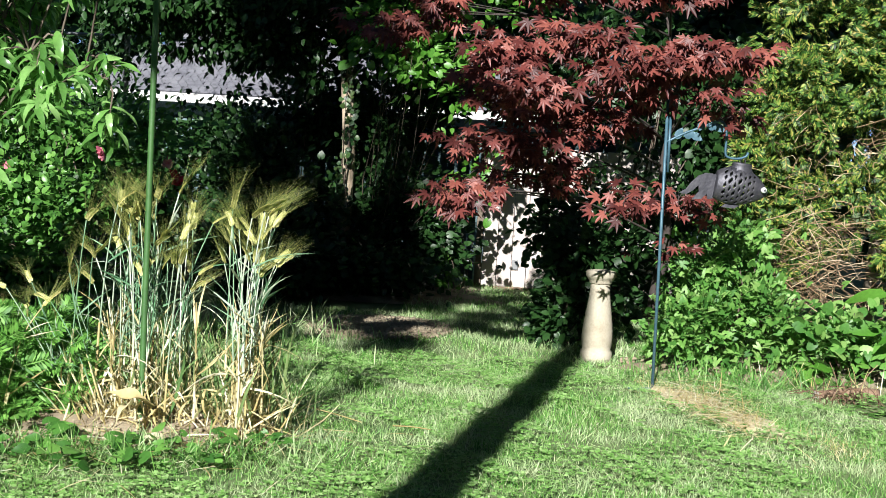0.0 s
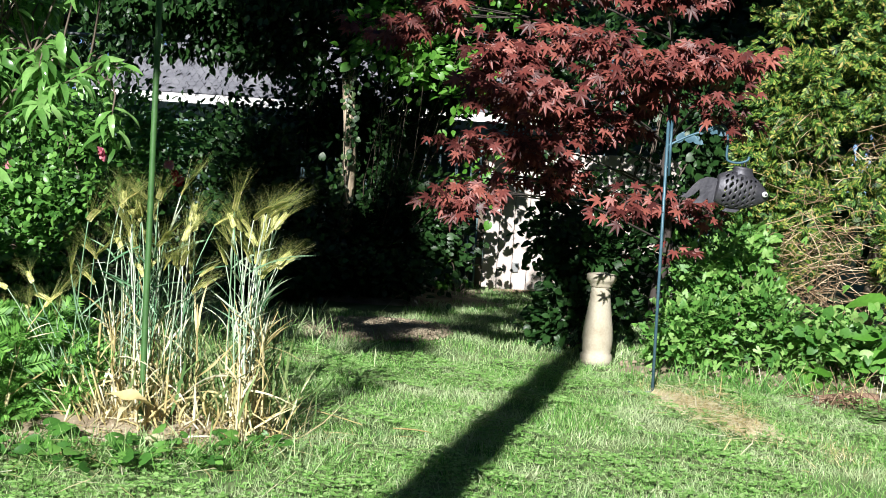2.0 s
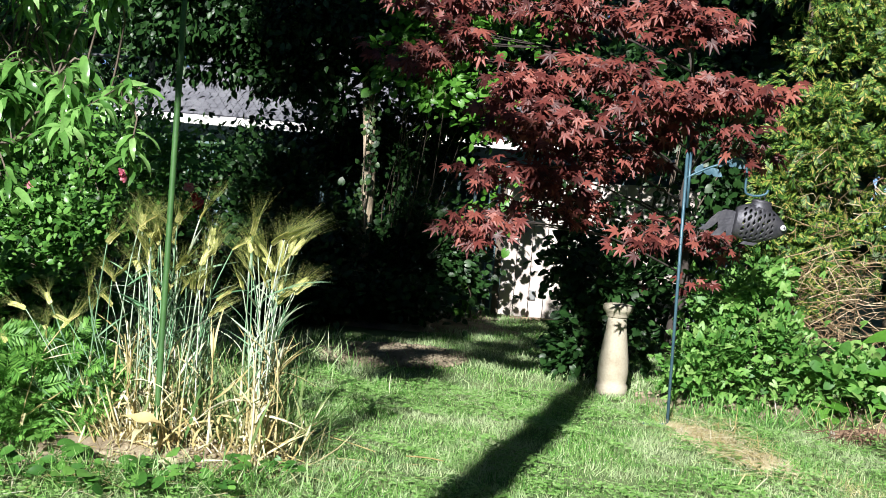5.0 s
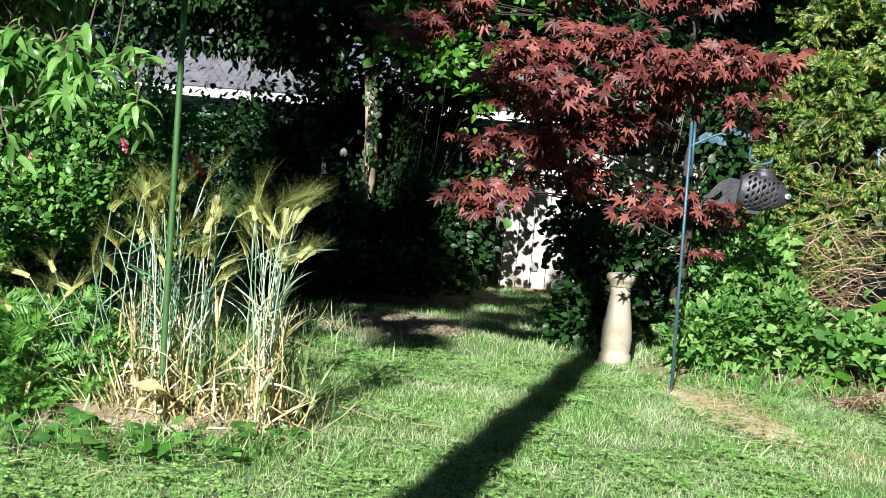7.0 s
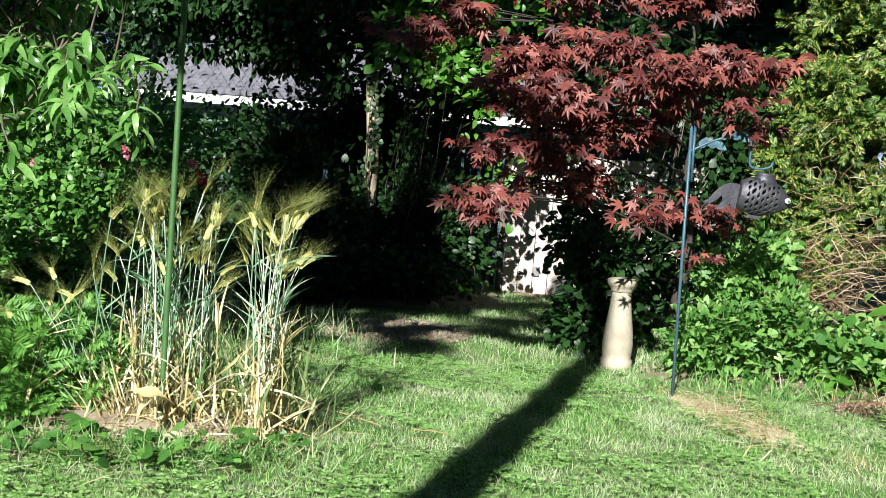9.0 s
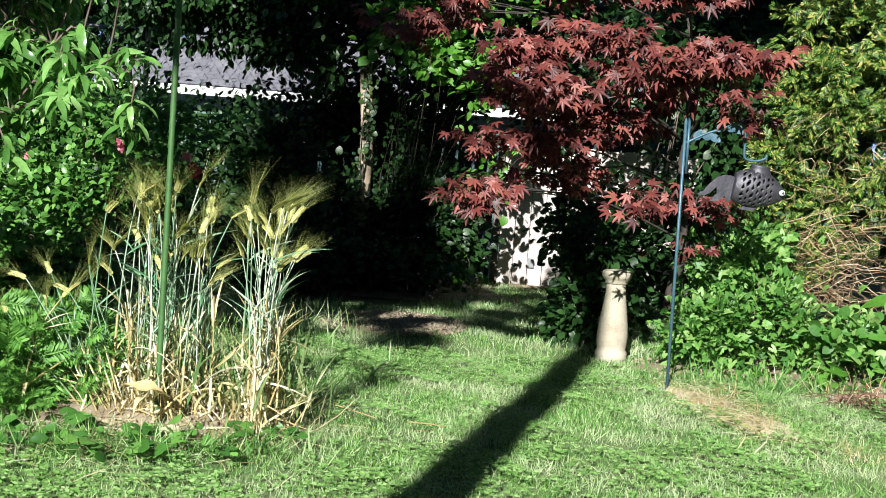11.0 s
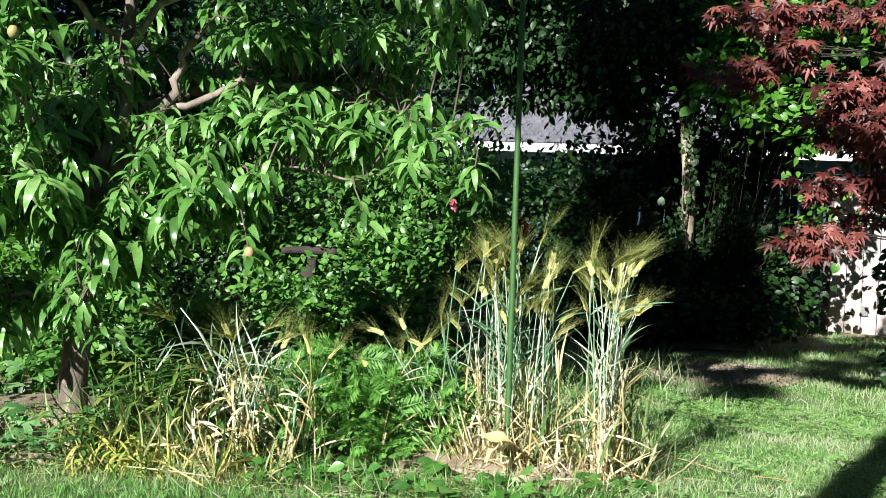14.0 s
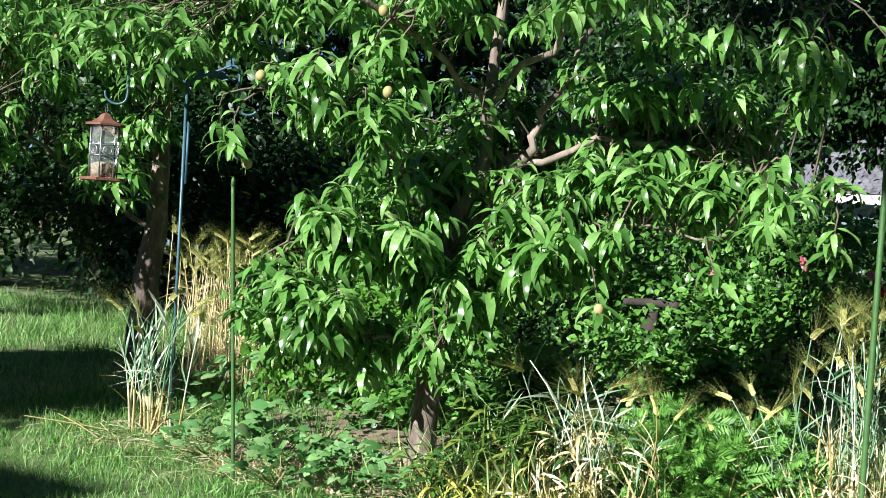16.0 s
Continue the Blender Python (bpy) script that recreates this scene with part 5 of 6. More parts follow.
# broad withered leaves curled at the barley's feet
HUSK = [strip_leaf(0.12, d, 7, 0.5, 0.5, t) for d, t in ((0.2, 0.8), (0.6, -1.0))]
for i, (x, y, z, az, s) in enumerate([(-1.14, 5.14, 0.21, 82, 0.22), (-1.23, 5.16, 0.2, 175, 0.2), (-1.02, 5.14, 0.06, 115, 0.2), (-1.16, 5.12, 0.07, 60, 0.16), (-1.42, 5.2, 0.05, 20, 0.12), (-0.8, 5.22, 0.06, 140, 0.13), (-2.5, 4.9, 0.08, 70, 0.2), (-2.2, 4.92, 0.1, 130, 0.18)]):
    o = put("withered_leaf", tri_mesh("withered_leaf", *HUSK[i % 2], M["ripe_straw"], True))
    o.matrix_basis = pose(x, y, z, 20, 10 * (i % 3), az) @ Matrix.Diagonal((s, s, s, 1))
    tagged(o, "pale withered broad leaf curled on the soil", "leaf", "withered leaves")

# ---- japanese maple ----


def maple_tree():
    ob = thing("japanese_maple", (1.5, 8.8, 0), "red-leaved japanese maple with layered branches", "maple")
    trunk = bezier([(0, 0, -0.05), (-0.03, 0.02, 0.4), (0.03, 0, 0.8), (-0.05, -0.05, 1.3), (0.02, -0.05, 1.8), (-0.1, -0.1, 2.3)], 16)
    put("trunk", tri_mesh("trunk", *tube(trunk, np.linspace(0.05, 0.008, 16), 9), M["maple_bark"], True), ob)
    # layers: centre, half width, half depth, thickness, leaves
    layers = [((-1.82, -0.9, 2.05), 0.3, 0.22, 0.12, 100), ((-1.54, -1.0, 2.13), 0.22, 0.16, 0.12, 70), ((-1.26, -1.2, 1.86), 0.27, 0.22, 0.16, 160), ((-1.05, -1.4, 1.67), 0.34, 0.2, 0.10, 165),
              ((-0.72, -1.3, 2.03), 0.21, 0.18, 0.17, 130), ((-0.13, -1.5, 1.9), 0.33, 0.2, 0.15, 230), ((-0.34, -1.3, 1.77), 0.21, 0.16, 0.14, 110), ((-0.03, -1.5, 1.64), 0.09, 0.1, 0.08, 30),
              ((-1.04, -0.9, 2.42), 0.42, 0.3, 0.14, 170), ((-0.28, -1.1, 2.37), 0.52, 0.35, 0.15, 250), ((-1.69, -0.8, 2.42), 0.36, 0.27, 0.14, 150), ((-0.8, -0.8, 2.75), 0.9, 0.4, 0.16, 300),
              ((-1.46, -1.3, 1.37), 0.18, 0.14, 0.04, 34), ((-1.43, -1.4, 1.09), 0.18, 0.13, 0.09, 84), ((-1.06, -1.1, 1.4), 0.2, 0.16, 0.12, 110), ((-0.81, -0.8, 1.2), 0.21, 0.16, 0.15, 85),
              ((-1.14, -0.8, 1.15), 0.12, 0.12, 0.10, 26), ((-0.47, -1.3, 1.06), 0.11, 0.12, 0.08, 42), ((-0.08, -0.8, 0.79), 0.06, 0.1, 0.03, 11), ((-0.09, -0.9, 1.09), 0.12, 0.12, 0.07, 32),
              ((0.13, -0.8, 1.02), 0.08, 0.1, 0.04, 13), ((0.24, -0.9, 1.56), 0.11, 0.1, 0.05, 16), ((-0.66, -0.8, 1.55), 0.26, 0.2, 0.16, 150), ((-0.5, -1.62, 1.84), 0.22, 0.1, 0.12, 100), ((-0.95, -0.9, 1.62), 0.3, 0.2, 0.10, 110)]
    P, D, N = [], [], []
    for c, rx, ry, rz, n in layers:
        c = np.array(c)
        k = np.argmin(np.abs(trunk[:, 2] - (c[2] - 0.12 * np.hypot(c[0], c[1]))))
        limb = bezier([trunk[k], (trunk[k] + c) / 2 + (0, 0, 0.12), c], 8)
        put("limb", tri_mesh("limb", *tube(limb, np.linspace(0.009, 0.003, 8), 6), M["maple_bark"], True), ob)
        tw = []
        clumps = max(3, n // 18)
        cc = c + unit(clumps) * rng.uniform(0.25, 1.0, (clumps, 1)) * (rx, ry, rz)
        for q in cc:
            tw.append(tube(bezier([limb[rng.integers(3, 8)], (c + q) / 2 + (0, 0, 0.04), q], 5), np.linspace(0.006, 0.002, 5), 3, False))
        put("branchwork", tri_mesh("branchwork", *merge(*tw), M["maple_bark"]), ob, "", "stuff")
        p = cc[rng.integers(0, clumps, n)] + rng.normal(size=(n, 3)) * (0.085, 0.08, 0.04)
        P.append(p)
        d = unit(n) * 0.5 + (p - c) / (rx, ry, 1.0) * 0.5 + (0, -0.25, -0.42)
        D.append(d)
        N.append(unit(n) * 0.4 + (0, -0.75, 0.65))
    P, D, N = np.concatenate(P), np.concatenate(D), np.concatenate(N)
    T = frames_of(D, N)
    S = rng.uniform(0.06, 0.10, len(P))
    which = rng.integers(0, 4, len(P))
    order = np.argsort(P[:, 1])
    mes = [tri_mesh("leaf", *pr, M["maple"]) for pr in MAPLE]
    for i in order[:300]:
        o = put("leaf", mes[which[i]], ob)
        o.matrix_basis = Matrix.Translation(P[i]) @ Matrix([[float(v) * float(S[i]) for v in row] for row in T[i]]).to_4x4()
    r = order[300:]
    put("foliage", tri_mesh("foliage", *merge(*[spread(MAPLE[k], P[r][which[r] == k], T[r][which[r] == k], S[r][which[r] == k]) for k in range(4)]), M["maple"]), ob, "", "stuff")
    return ob


maple_tree()

# ---- shrubs and hedge at the sunny side ----
shrub("currant_bush", (1.75, 8.3, 0), [((1.6, 8.15, 0.28), (0.34, 0.3, 0.28), 1300), ((1.95, 8.15, 0.32), (0.42, 0.33, 0.34), 1400), ((1.8, 8.45, 0.68), (0.3, 0.3, 0.24), 850), ((1.98, 8.5, 0.84), (0.2, 0.25, 0.18), 360)],
      [LOBED], M["currant"], (0.035, 0.08), "bushy bright green currant shrub with lobed leaves", "shrub", None, 16, 0.009, 280, shell=0.3, tight=0.3)
shrub("currant_bush", (2.6, 8.0, 0), [((2.45, 7.9, 0.26), (0.33, 0.28, 0.2), 430), ((2.85, 8.0, 0.32), (0.3, 0.28, 0.22), 320), ((3.2, 8.2, 0.55), (0.35, 0.3, 0.3), 320)],
      [LOBED, HEART], M["currant"], (0.045, 0.09), "low green shrub spreading over the pond's edge", "shrub", None, 12, 0.009, 220, shell=0.3)
# this climber's leaf colour is darkened to stand for shade
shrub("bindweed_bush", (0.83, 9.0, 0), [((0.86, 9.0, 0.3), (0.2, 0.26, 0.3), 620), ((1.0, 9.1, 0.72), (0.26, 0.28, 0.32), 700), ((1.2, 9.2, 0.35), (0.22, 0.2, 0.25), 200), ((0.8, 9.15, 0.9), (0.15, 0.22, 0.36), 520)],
      [HEART, OVAL], M["shade_dark_leaf"], (0.045, 0.085), "leafy climber massed behind the pedestal, shade put into its leaf colour", "shrub", None, 10, 0.008, 150, shell=0.25)


def cedar_hedge():
    ob = thing("cedar_hedge", (3.1, 9.6, 0), "overgrown yellow-green cedar hedge with bare inner twigs", "hedge")
    o = np.array((3.1, 9.6, 0))
    for x in (-0.6, 0.2, 0.9, 1.6):
        t = bezier([(x, 0.3, -0.05), (x + 0.05, 0.3, 1.0), (x - 0.02, 0.2, 2.2), (x, 0.2, 3.6)], 10)
        put("trunk", tri_mesh("trunk", *tube(t, np.linspace(0.06, 0.02, 10), 7), M["bark"], True), ob)
    arrays = []
    for c, r, n in [((2.35, 9.3, 1.5), (0.35, 0.4, 0.45), 1000), ((3.3, 9.1, 1.9), (0.7, 0.5, 0.6), 2300), ((2.7, 9.3, 2.3), (0.6, 0.5, 0.55), 1300), ((3.5, 9.2, 2.7), (0.9, 0.6, 0.6), 1400),
                    ((3.7, 9.1, 1.2), (0.5, 0.4, 0.3), 500), ((2.4, 9.3, 3.1), (0.8, 0.6, 0.5), 800), ((3.2, 8.8, 0.95), (0.35, 0.25, 0.16), 240), ((2.2, 9.35, 1.1), (0.2, 0.25, 0.2), 260), ((4.4, 9.2, 2.0), (0.7, 0.6, 1.2), 1500),
                    ((2.45, 9.05, 1.85), (0.4, 0.35, 0.4), 700), ((2.75, 9.0, 1.1), (0.45, 0.25, 0.4), 620), ((3.3, 8.9, 0.75), (0.4, 0.25, 0.35), 460), ((2.3, 8.95, 0.75), (0.3, 0.2, 0.3), 380), ((3.9, 8.9, 0.8), (0.4, 0.3, 0.5), 500)]:
        arrays.append(foliage(SPRAY, int(1.1 * n), np.array(c) - o, r, (0.05, 0.12), 0.45, 0.9, 0.5, 44, 0.105, 0.05, 0.15))
    put("foliage", tri_mesh("foliage", *merge(*arrays), M["cedar"]), ob, "", "stuff")
    tw = []
    for _ in range(700):
        a = np.array([rng.uniform(-0.9, 1.1), rng.uniform(-0.95, -0.3), rng.uniform(0.25, 1.7)])
        b = a + np.array((rng.uniform(-0.3, 0.4), rng.uniform(-0.3, -0.02), rng.uniform(-0.2, 0.2))) * rng.uniform(0.25, 0.8)
        tw.append(tube(bezier([a, (a + b) / 2 + rng.normal(size=3) * 0.04, b], 5), np.linspace(0.0042, 0.0015, 5), 3, False))
    for _ in range(230):
        a = np.array([rng.uniform(-1.0, -0.35), rng.uniform(-0.95, -0.6), rng.uniform(0.45, 1.0)])
        b = a + np.array((rng.uniform(-0.25, 0.4), rng.uniform(-0.15, 0.0), rng.normal() * 0.1))
        tw.append(tube(bezier([a, (a + b) / 2 + rng.normal(size=3) * 0.035, b], 6), np.linspace(0.0034, 0.0012, 6), 3, False))
    put("dead_wood", tri_mesh("dead_wood", *merge(*tw), M["twig"]), ob, "bare brown dead twigs", "stuff")
    return ob


cedar_hedge()


def pond():
    tagged(patch("pond", 3.35, 6.95, 1.15, 0.3, 0.004, M["water"], "small dark garden pond with floating leaves", 0, 31), "", "pond")
    n = 500
    P = np.column_stack([rng.uniform(2.3, 4.3, n), rng.uniform(6.75, 7.15, n), np.full(n, 0.03)])
    a = rng.uniform(0, 6.3, n)
    V, F = spread(LEAFLET, P, frames_of(np.stack([np.cos(a), np.sin(a), 0 * a], -1), np.tile((0.0, 0, 1), (n, 1))), rng.uniform(0.02, 0.05, n))
    tagged(put("pond_weed", tri_mesh("pond_weed", V, F, M["currant"])), "small leaves floating on the pond", "pond weed", "", "stuff")


pond()


def log(at, turn, length, r, label, wood="log_wood"):
    ob = thing("log", at, label, "log")
    ob.rotation_euler = (0, 0, radians(turn))
    xsl = np.linspace(-length / 2, length / 2, 12)
    L = np.stack([xsl, 0.02 * np.sin(5 * xsl), 0.01 * np.cos(7 * xsl)], -1)
    put("wood", tri_mesh("wood", *tube(L, r * (1 + 0.12 * np.sin(9 * xsl)), 12), M[wood], True), ob)
    bm = bmesh.new(); bmesh.ops.create_circle(bm, cap_ends=True, radius=r * 0.92, segments=12, matrix=Matrix.Translation((-length / 2 - 0.003, 0, 0)) @ pose(0, 0, 0, 0, 90, 0)); part("cut_end", bm, M["board"], ob, "pale sawn end")
    return ob


log((2.36, 7.34, 0.04), 14, 0.4, 0.036, "weathered brown log at the pond's edge")
# near-black bark on log and stump takes the place of shadow on them
log((-3.58, 9.15, 0.76), 18, 0.42, 0.032, "sawn pale-ended log on a stump, shadow put into its wood colour", "maple_bark")
bm = bmesh.new(); lathe(bm, [(0.075, -0.02), (0.06, 0.1), (0.055, 0.5), (0.06, 0.725)], 14, (-3.58, 9.15, 0)); tagged(part("tree_stump", bm, M["maple_bark"], None, "", True), "thin old tree stump under the bushes, shadow put into its colour", "stump")
n = 60
tw = []
for _ in range(n):
    a = np.array([rng.normal(2.27, 0.1), rng.normal(7.2, 0.06), rng.uniform(0.02, 0.1)])
    b = a + rng.normal(size=3) * (0.08, 0.05, 0.08)
    tw.append(tube([a, (a + b) / 2 + (0, 0, 0.02), (b[0], b[1], max(0.01, b[2]))], 0.003, 3, False))
tagged(put("dead_twigs", tri_mesh("dead_twigs", *merge(*tw), M["brown_twig"])), "heap of dry brown twigs round the log", "twigs", "", "stuff")

# ---- roses and bushes behind the bed ----
shrub("rose_bush", (-2.6, 9.2, 0), [((-2.55, 8.9, 0.6), (0.75, 0.5, 0.6), 3200), ((-2.45, 9.3, 1.15), (0.6, 0.45, 0.4), 1600), ((-3.1, 9.2, 1.3), (0.5, 0.4, 0.3), 1500)], [OVAL], M["rose_leaf"], (0.045, 0.085), "leafy green rose bush in bloom", "rose bush", None, 20, 0.01, shell=0.3, tight=0.3)
shrub("rose_bush", (-4.2, 9.6, 0), [((-3.9, 9.6, 0.9), (0.9, 0.5, 0.75), 3000), ((-4.6, 9.8, 1.3), (0.8, 0.6, 0.6), 2200), ((-3.7, 9.7, 1.85), (0.6, 0.4, 0.45), 1300), ((-3.4, 8.7, 0.34), (0.6, 0.3, 0.3), 1700)], [OVAL], M["rose_leaf"], (0.045, 0.09), "dense green rose bush over a log", "rose bush", None, 20, 0.01, shell=0.3, tight=0.3)
shrub("raspberry_bush", (-5.6, 8.6, 0), [((-5.3, 8.4, 0.7), (0.9, 0.5, 0.65), 1700), ((-6.0, 9.0, 1.0), (0.8, 0.6, 0.8), 1500)], [LOBED, OVAL], M["vine_leaf"], (0.05, 0.10), "tangled green raspberry canes behind the bed", "shrub", None, 20, 0.008, shell=0.3)
shrub("raspberry_bush", (-4.3, 7.1, 0), [((-4.2, 7.0, 0.6), (0.6, 0.4, 0.5), 1300), ((-4.9, 7.2, 0.6), (0.5, 0.4, 0.5), 1300), ((-5.2, 6.6, 0.45), (0.35, 0.3, 0.45), 800), ((-5.5, 7.6, 0.4), (0.4, 0.3, 0.4), 500)], [LOBED, OVAL], M["vine_leaf"], (0.05, 0.10), "green leafy plants under the peach tree", "shrub", None, 14, 0.008, shell=0.3)


def rose(at, material, label):
    ob = thing("rose_bloom", at, label, "rose", "roses on the bushes")
    d = unit(18)
    d[:, 1] -= 0.5
    put("petals", tri_mesh("petals", *spread(HEART, d * 0.012, frames_of(unit(18), d), rng.uniform(0.035, 0.06, 18)), material), ob)
    put("stem", tri_mesh("stem", *tube([(0, 0, -0.01), (0.02, 0.08, -0.12), (0.03, 0.2, -0.3)], 0.004, 4), M["rose_leaf"]), ob)
    return ob


rose((-1.95, 9.0, 1.12), M["petal_pink"], "open pale pink rose bloom")
rose((-1.9, 9.02, 1.05), M["petal_red"], "deep red rose bloom")
rose((-2.4, 8.95, 1.17), M["petal_pink"], "open pale pink rose bloom")
rose((-3.05, 9.0, 1.05), M["petal_pink"], "faded pink rose bloom")
rose((-1.85, 8.9, 1.0), M["petal_red"], "deep red rose bloom")

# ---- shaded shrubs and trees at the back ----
# the back foliage carries deep shade in its leaf colour
shrub("shade_shrub", (-1.2, 12.0, 0), [((-1.65, 11.9, 0.75), (0.6, 0.5, 0.65), 3600), ((-0.4, 12.1, 0.65), (0.55, 0.45, 0.6), 3000), ((-1.0, 12.3, 0.45), (0.5, 0.3, 0.4), 1600), ((-1.0, 12.7, 1.5), (0.9, 0.3, 0.45), 3200), ((-0.7, 11.3, 0.28), (0.6, 0.4, 0.28), 2200), ((-1.5, 11.0, 0.3), (0.5, 0.4, 0.3), 1800)], [OVAL, HEART], M["shade_dark_leaf"], (0.05, 0.09), "dense shrub with deep shade put into its leaf colour", "shrub", None, 18, 0.012, shell=0.3)
shrub("shade_shrub", (-2.5, 12.4, 0), [((-2.5, 12.2, 0.9), (0.8, 0.5, 0.8), 3600), ((-2.3, 12.4, 1.35), (0.6, 0.4, 0.25), 1500), ((-3.2, 12.5, 1.1), (0.6, 0.4, 0.7), 2200)], [OVAL], M["shade_dark_leaf"], (0.05, 0.09), "shrub before the fence with shade put into its leaf colour", "shrub", None, 14, 0.012, shell=0.3)
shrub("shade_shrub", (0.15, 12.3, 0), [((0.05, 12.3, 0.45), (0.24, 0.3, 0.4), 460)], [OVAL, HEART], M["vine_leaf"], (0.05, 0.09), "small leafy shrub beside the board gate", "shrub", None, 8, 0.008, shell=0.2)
shrub("shade_shrub", (1.4, 10.6, 0), [((1.35, 10.5, 0.6), (0.45, 0.4, 0.6), 1100), ((2.2, 10.6, 0.8), (0.6, 0.4, 0.8), 1600), ((2.3, 10.7, 1.9), (0.8, 0.4, 0.6), 1500), ((1.5, 10.9, 2.2), (0.7, 0.4, 0.6), 1100)], [OVAL, HEART], M["shade_dark_leaf"], (0.05, 0.09), "undergrowth under the maple with shade put into its leaf colour", "shrub", None, 16, 0.01, shell=0.3)


def broad_tree(name, base, trunk_top, r, crowns, protos, material, size, label, limbs=7, sides=9, hang=0.3, bark="bark"):
    ob = thing(name, base, label, "tree")
    o = np.array(base, float)
    T = bezier([(0, 0, -0.1), (0.05, 0.02, trunk_top * 0.4), (-0.04, 0, trunk_top * 0.75), (0.03, 0, trunk_top)], 14)
    put("trunk", tri_mesh("trunk", *tube(T, np.linspace(r, r * 0.55, 14), sides), M[bark], True), ob)
    arr = []
    for c, rad, n in crowns:
        c = np.array(c, float) - o
        for _ in range(max(1, limbs // len(crowns))):
            e = c + unit(1)[0] * np.array(rad) * 0.55
            s = T[rng.integers(8, 14)]
            put("limb", tri_mesh("limb", *tube(bezier([s, (s + e) / 2 + (0, 0, 0.25), e], 8), np.linspace(r * 0.45, 0.012, 8), 6), M["bark"], True), ob)
        arr.append(foliage(protos, n, c, rad, size, 0.6, 0.6, 0.35, 24, 0.26, 0.1, hang, o))
    put("crown", tri_mesh("crown", *merge(*arr), material), ob, "", "stuff")
    return ob


# the three crowns at 5.3 m are unseen, added to block sky light
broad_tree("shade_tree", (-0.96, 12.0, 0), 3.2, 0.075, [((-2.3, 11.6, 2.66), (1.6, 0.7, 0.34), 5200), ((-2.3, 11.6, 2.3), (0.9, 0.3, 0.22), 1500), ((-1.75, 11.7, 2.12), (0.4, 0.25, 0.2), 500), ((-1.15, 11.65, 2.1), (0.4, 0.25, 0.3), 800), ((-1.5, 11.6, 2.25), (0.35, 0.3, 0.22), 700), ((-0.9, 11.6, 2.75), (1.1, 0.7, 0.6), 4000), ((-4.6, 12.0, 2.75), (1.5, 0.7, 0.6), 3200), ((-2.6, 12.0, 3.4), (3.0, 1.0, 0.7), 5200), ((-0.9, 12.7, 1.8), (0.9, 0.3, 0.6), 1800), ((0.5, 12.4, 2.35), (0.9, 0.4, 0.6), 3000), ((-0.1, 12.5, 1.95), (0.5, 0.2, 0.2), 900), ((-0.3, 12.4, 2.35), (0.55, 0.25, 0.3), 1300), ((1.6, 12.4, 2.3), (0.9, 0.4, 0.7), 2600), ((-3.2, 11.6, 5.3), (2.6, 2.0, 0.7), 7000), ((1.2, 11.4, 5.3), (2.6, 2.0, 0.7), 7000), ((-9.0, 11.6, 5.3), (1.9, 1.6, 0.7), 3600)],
                      [OVAL], M["shade_dark_leaf"], (0.06, 0.10), "old broad-leaved tree with shade-darkened hanging branches and added unseen high crowns", 12, bark="pale_bark")
shrub("climbing_vine", (-0.75, 12.55, 0), [((-0.62, 10.75, 2.4), (0.2, 0.2, 0.28), 190), ((-0.5, 10.75, 2.8), (0.35, 0.2, 0.2), 150), ((-0.36, 10.8, 2.1), (0.3, 0.2, 0.2), 110), ((-0.28, 11.0, 2.2), (0.4, 0.3, 0.5), 260), ((0.12, 10.9, 2.0), (0.2, 0.25, 0.35), 200), ((0.3, 11.5, 1.15), (0.3, 0.2, 0.3), 90), ((-0.1, 11.0, 2.8), (0.6, 0.4, 0.4), 300), ((0.35, 11.0, 2.75), (0.5, 0.4, 0.35), 260)], [HEART, OVAL], M["vine_leaf"], (0.06, 0.11), "slender climbing vine with heart-shaped light green leaves", "vine", None, 4, 0.006, 200, shell=0.2)
ivy = thing("ivy", (-0.95, 11.92, 0), "dark ivy climbing a pale dappled trunk", "ivy")
put("stem", tri_mesh("stem", *tube(bezier([(0.03, -0.02, 0), (0.0, -0.03, 0.7), (0.05, -0.03, 1.5), (0.01, -0.03, 2.4)], 14), np.linspace(0.012, 0.005, 14), 6), M["bark"], True), ivy)
me = tri_mesh("leaf", *HEART, M["ivy"])
zi = rng.uniform(0.25, 2.3, 210)
T = frames_of(unit(210) + (0, -0.2, -0.6), unit(210) * 0.4 + (0, -1, 0.2))
for i in range(210):
    o = put("leaf", me, ivy)
    o.matrix_basis = Matrix.Translation((0.02 + 0.045 * math.sin(5 * zi[i]) + rng.normal() * 0.036, rng.uniform(-0.09, -0.03), zi[i])) @ (Matrix([[float(v) for v in row] for row in T[i]]) * rng.uniform(0.035, 0.065)).to_4x4()

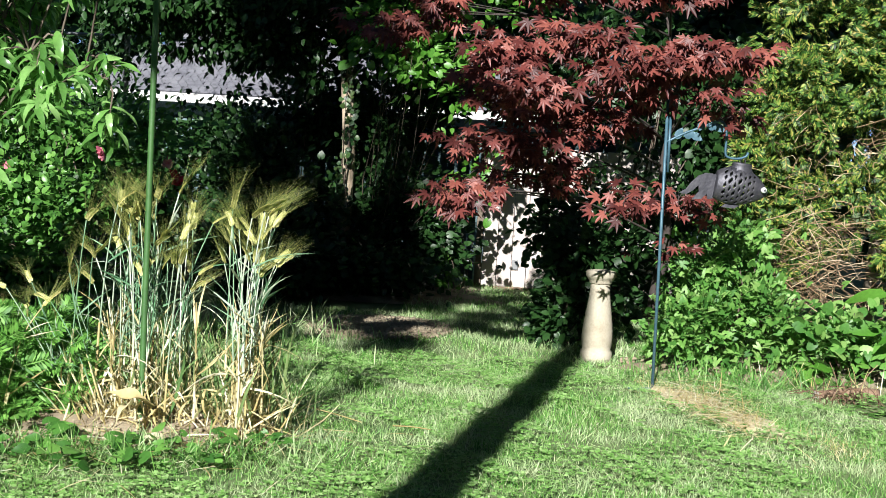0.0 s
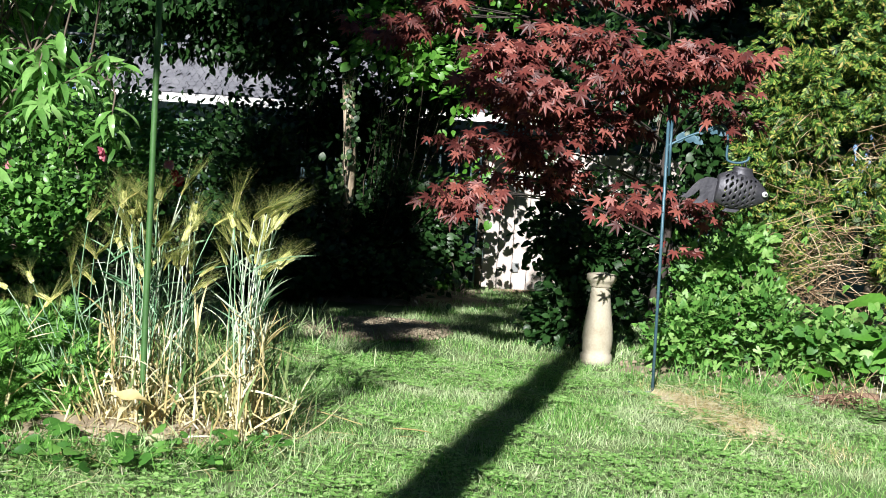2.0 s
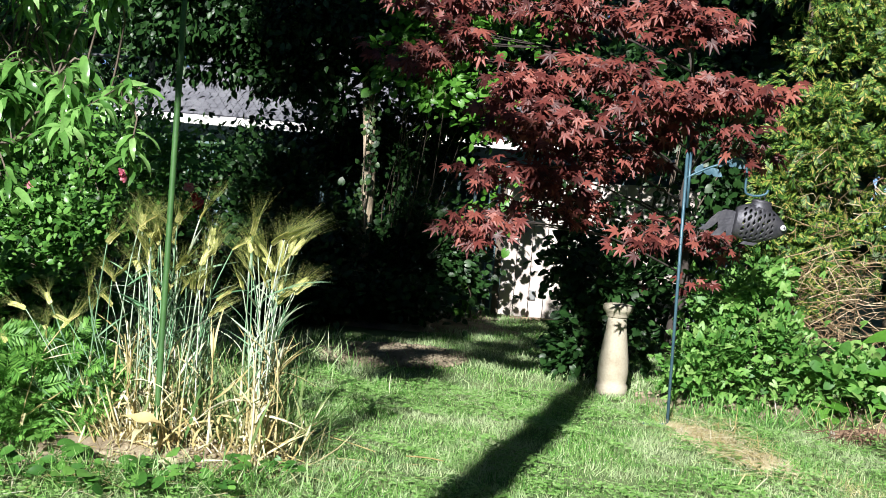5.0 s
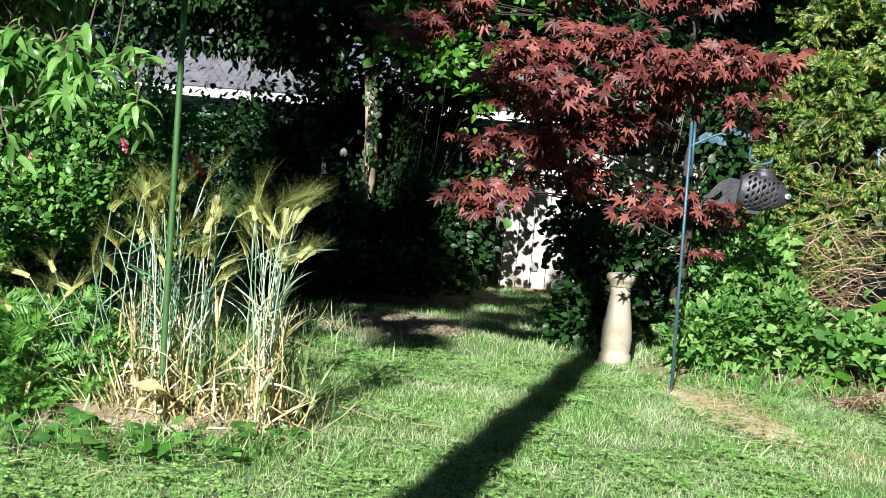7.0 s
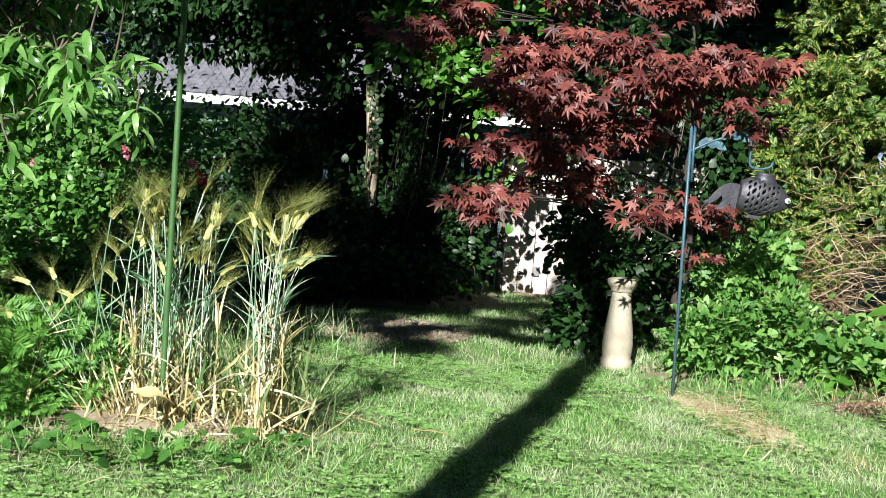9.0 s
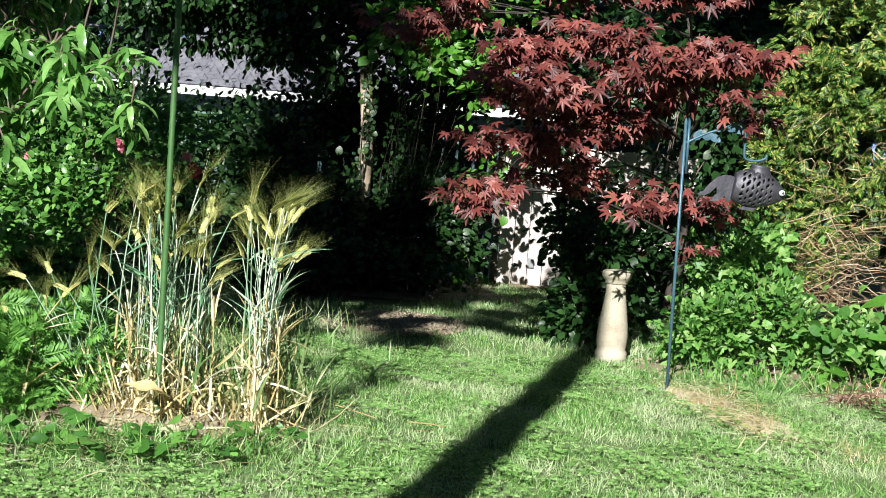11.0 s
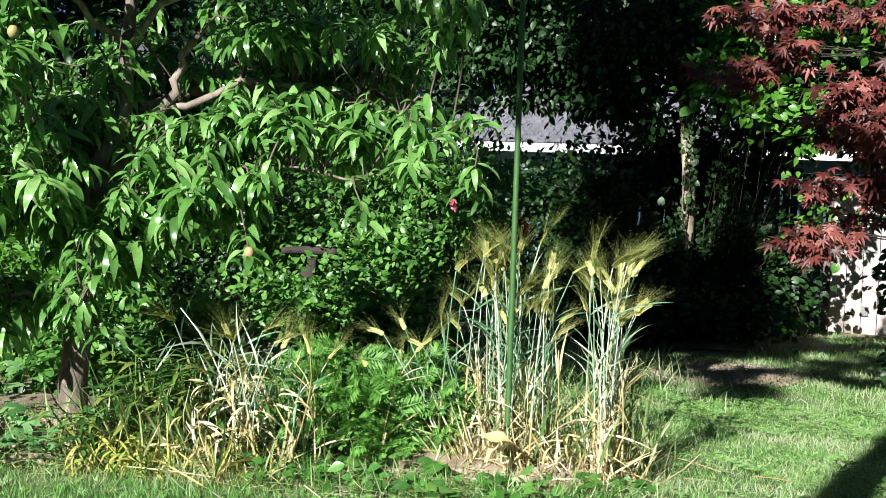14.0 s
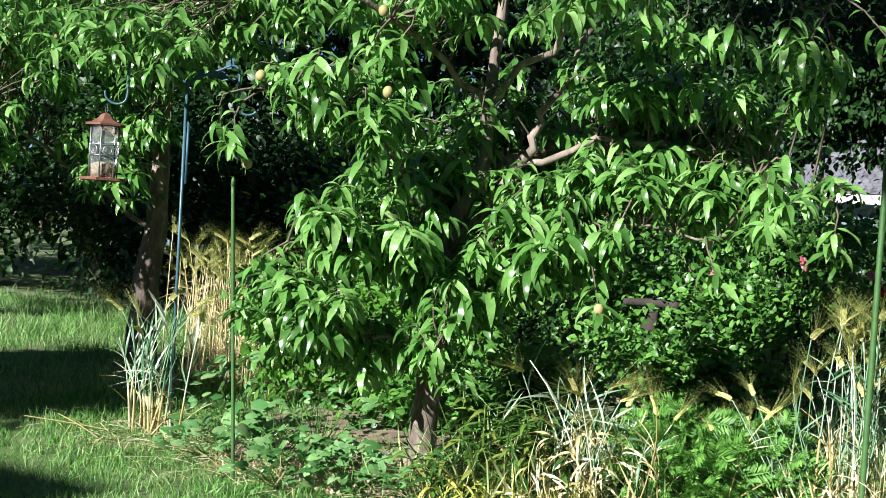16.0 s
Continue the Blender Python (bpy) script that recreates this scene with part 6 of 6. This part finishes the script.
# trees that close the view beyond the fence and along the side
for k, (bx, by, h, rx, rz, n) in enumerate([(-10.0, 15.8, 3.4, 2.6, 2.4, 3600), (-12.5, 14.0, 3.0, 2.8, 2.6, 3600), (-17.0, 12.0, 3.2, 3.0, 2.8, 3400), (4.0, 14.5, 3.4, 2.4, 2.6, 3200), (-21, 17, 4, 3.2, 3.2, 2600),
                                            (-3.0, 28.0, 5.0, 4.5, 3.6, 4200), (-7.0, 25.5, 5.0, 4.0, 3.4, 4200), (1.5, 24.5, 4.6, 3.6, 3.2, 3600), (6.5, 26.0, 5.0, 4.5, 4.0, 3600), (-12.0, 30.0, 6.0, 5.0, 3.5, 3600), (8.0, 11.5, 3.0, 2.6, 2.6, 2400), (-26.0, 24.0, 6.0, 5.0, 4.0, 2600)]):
    broad_tree("background_tree", (bx, by, 0), h, 0.16, [((bx, by, h + 0.2 * rz), (rx, rx * 0.8, rz), 2 * n), ((bx - 0.3 * rx, by - 0.3, h * 0.45), (rx * 0.9, rx * 0.6, h * 0.45), n // 2)], [OVAL], M["shade_dark_leaf"],
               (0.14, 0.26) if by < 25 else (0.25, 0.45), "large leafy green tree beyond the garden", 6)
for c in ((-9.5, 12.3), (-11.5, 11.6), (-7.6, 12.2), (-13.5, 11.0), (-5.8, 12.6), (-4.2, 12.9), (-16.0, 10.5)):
    shrub("back_shrub", (c[0], c[1], 0), [((c[0], c[1], 0.9), (1.3, 0.6, 0.6 if c[0] == -4.2 else 0.95), 3200)] + [((c[0] + 0.3, c[1] + 0.4, 2.0), (1.2, 0.5, 0.7), 1800)] * (c[0] != -4.2), [OVAL], M["shade_dark_leaf"], (0.07, 0.13), "dense shrub at the garden's border with shade put into its leaf colour", "shrub", None, 10, 0.012, shell=0.3)

# the tall tree behind, and unseen trees added to throw shade over the garden
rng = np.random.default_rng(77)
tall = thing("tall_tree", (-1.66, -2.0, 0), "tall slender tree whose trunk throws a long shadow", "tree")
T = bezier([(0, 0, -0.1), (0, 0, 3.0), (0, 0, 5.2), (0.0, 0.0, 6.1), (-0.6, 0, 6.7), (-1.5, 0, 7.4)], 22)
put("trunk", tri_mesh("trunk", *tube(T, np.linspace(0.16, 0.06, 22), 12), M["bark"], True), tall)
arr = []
# the small clumps are added on the sun's line to cast dapples
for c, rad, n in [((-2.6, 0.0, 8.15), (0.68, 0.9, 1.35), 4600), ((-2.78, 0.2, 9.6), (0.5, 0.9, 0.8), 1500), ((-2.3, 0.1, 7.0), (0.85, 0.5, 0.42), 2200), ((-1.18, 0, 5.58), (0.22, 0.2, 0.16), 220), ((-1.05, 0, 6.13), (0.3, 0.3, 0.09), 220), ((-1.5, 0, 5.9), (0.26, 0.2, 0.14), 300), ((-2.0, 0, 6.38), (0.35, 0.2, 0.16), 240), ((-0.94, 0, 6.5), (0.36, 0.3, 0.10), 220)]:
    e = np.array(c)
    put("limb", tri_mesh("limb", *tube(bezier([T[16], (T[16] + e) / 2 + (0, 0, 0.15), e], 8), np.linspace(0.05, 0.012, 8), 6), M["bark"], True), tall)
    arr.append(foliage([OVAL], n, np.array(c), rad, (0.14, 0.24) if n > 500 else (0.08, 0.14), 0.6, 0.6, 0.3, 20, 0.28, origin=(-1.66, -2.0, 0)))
put("crown", tri_mesh("crown", *merge(*arr), M["shade_dark_leaf"]), tall, "", "stuff")
# two invented trees out of view, set where their crowns block the sun
broad_tree("yard_tree", (-9.6, -3.0, 0), 3.4, 0.16, [((-8.9, -3.0, 4.6), (1.15, 1.0, 0.65), 2400), ((-9.7, -3.0, 5.0), (1.0, 1.0, 0.6), 1500)], [OVAL], M["shade_dark_leaf"], (0.14, 0.24), "added unseen tree that blocks sun from the side lawn", 6)
broad_tree("yard_tree", (-13.4, -3.4, 0), 6.5, 0.2, [((-13.1, -3.2, 8.6), (2.3, 1.2, 1.5), 6000)], [OVAL], M["shade_dark_leaf"], (0.16, 0.28), "added unseen tall tree that blocks sun from the far border", 6)
shrub("bed_shrub", (-3.6, 6.6, 0), [((-3.9, 6.5, 0.28), (0.6, 0.35, 0.3), 1700), ((-3.1, 6.5, 0.3), (0.55, 0.35, 0.3), 1600)], [OVAL, HEART], M["rose_leaf"], (0.04, 0.075), "leafy green undergrowth behind the peach tree", "shrub", None, 14, 0.008, shell=0.25)
# overhead tree out of view, added to lower the sky's fill light
broad_tree("yard_tree", (6.2, 6.2, 0), 4.6, 0.22, [((5.0, 6.6, 6.0), (3.0, 2.2, 1.2), 5200), ((0.8, 7.0, 5.9), (2.6, 1.8, 0.8), 4600), ((-3.0, 7.4, 5.9), (2.2, 1.6, 0.8), 3400), ((6.6, 4.5, 4.2), (1.6, 2.4, 2.2), 3600)], [OVAL], M["shade_dark_leaf"], (0.18, 0.3), "added unseen tree whose crown blocks sky light over the garden", 10)
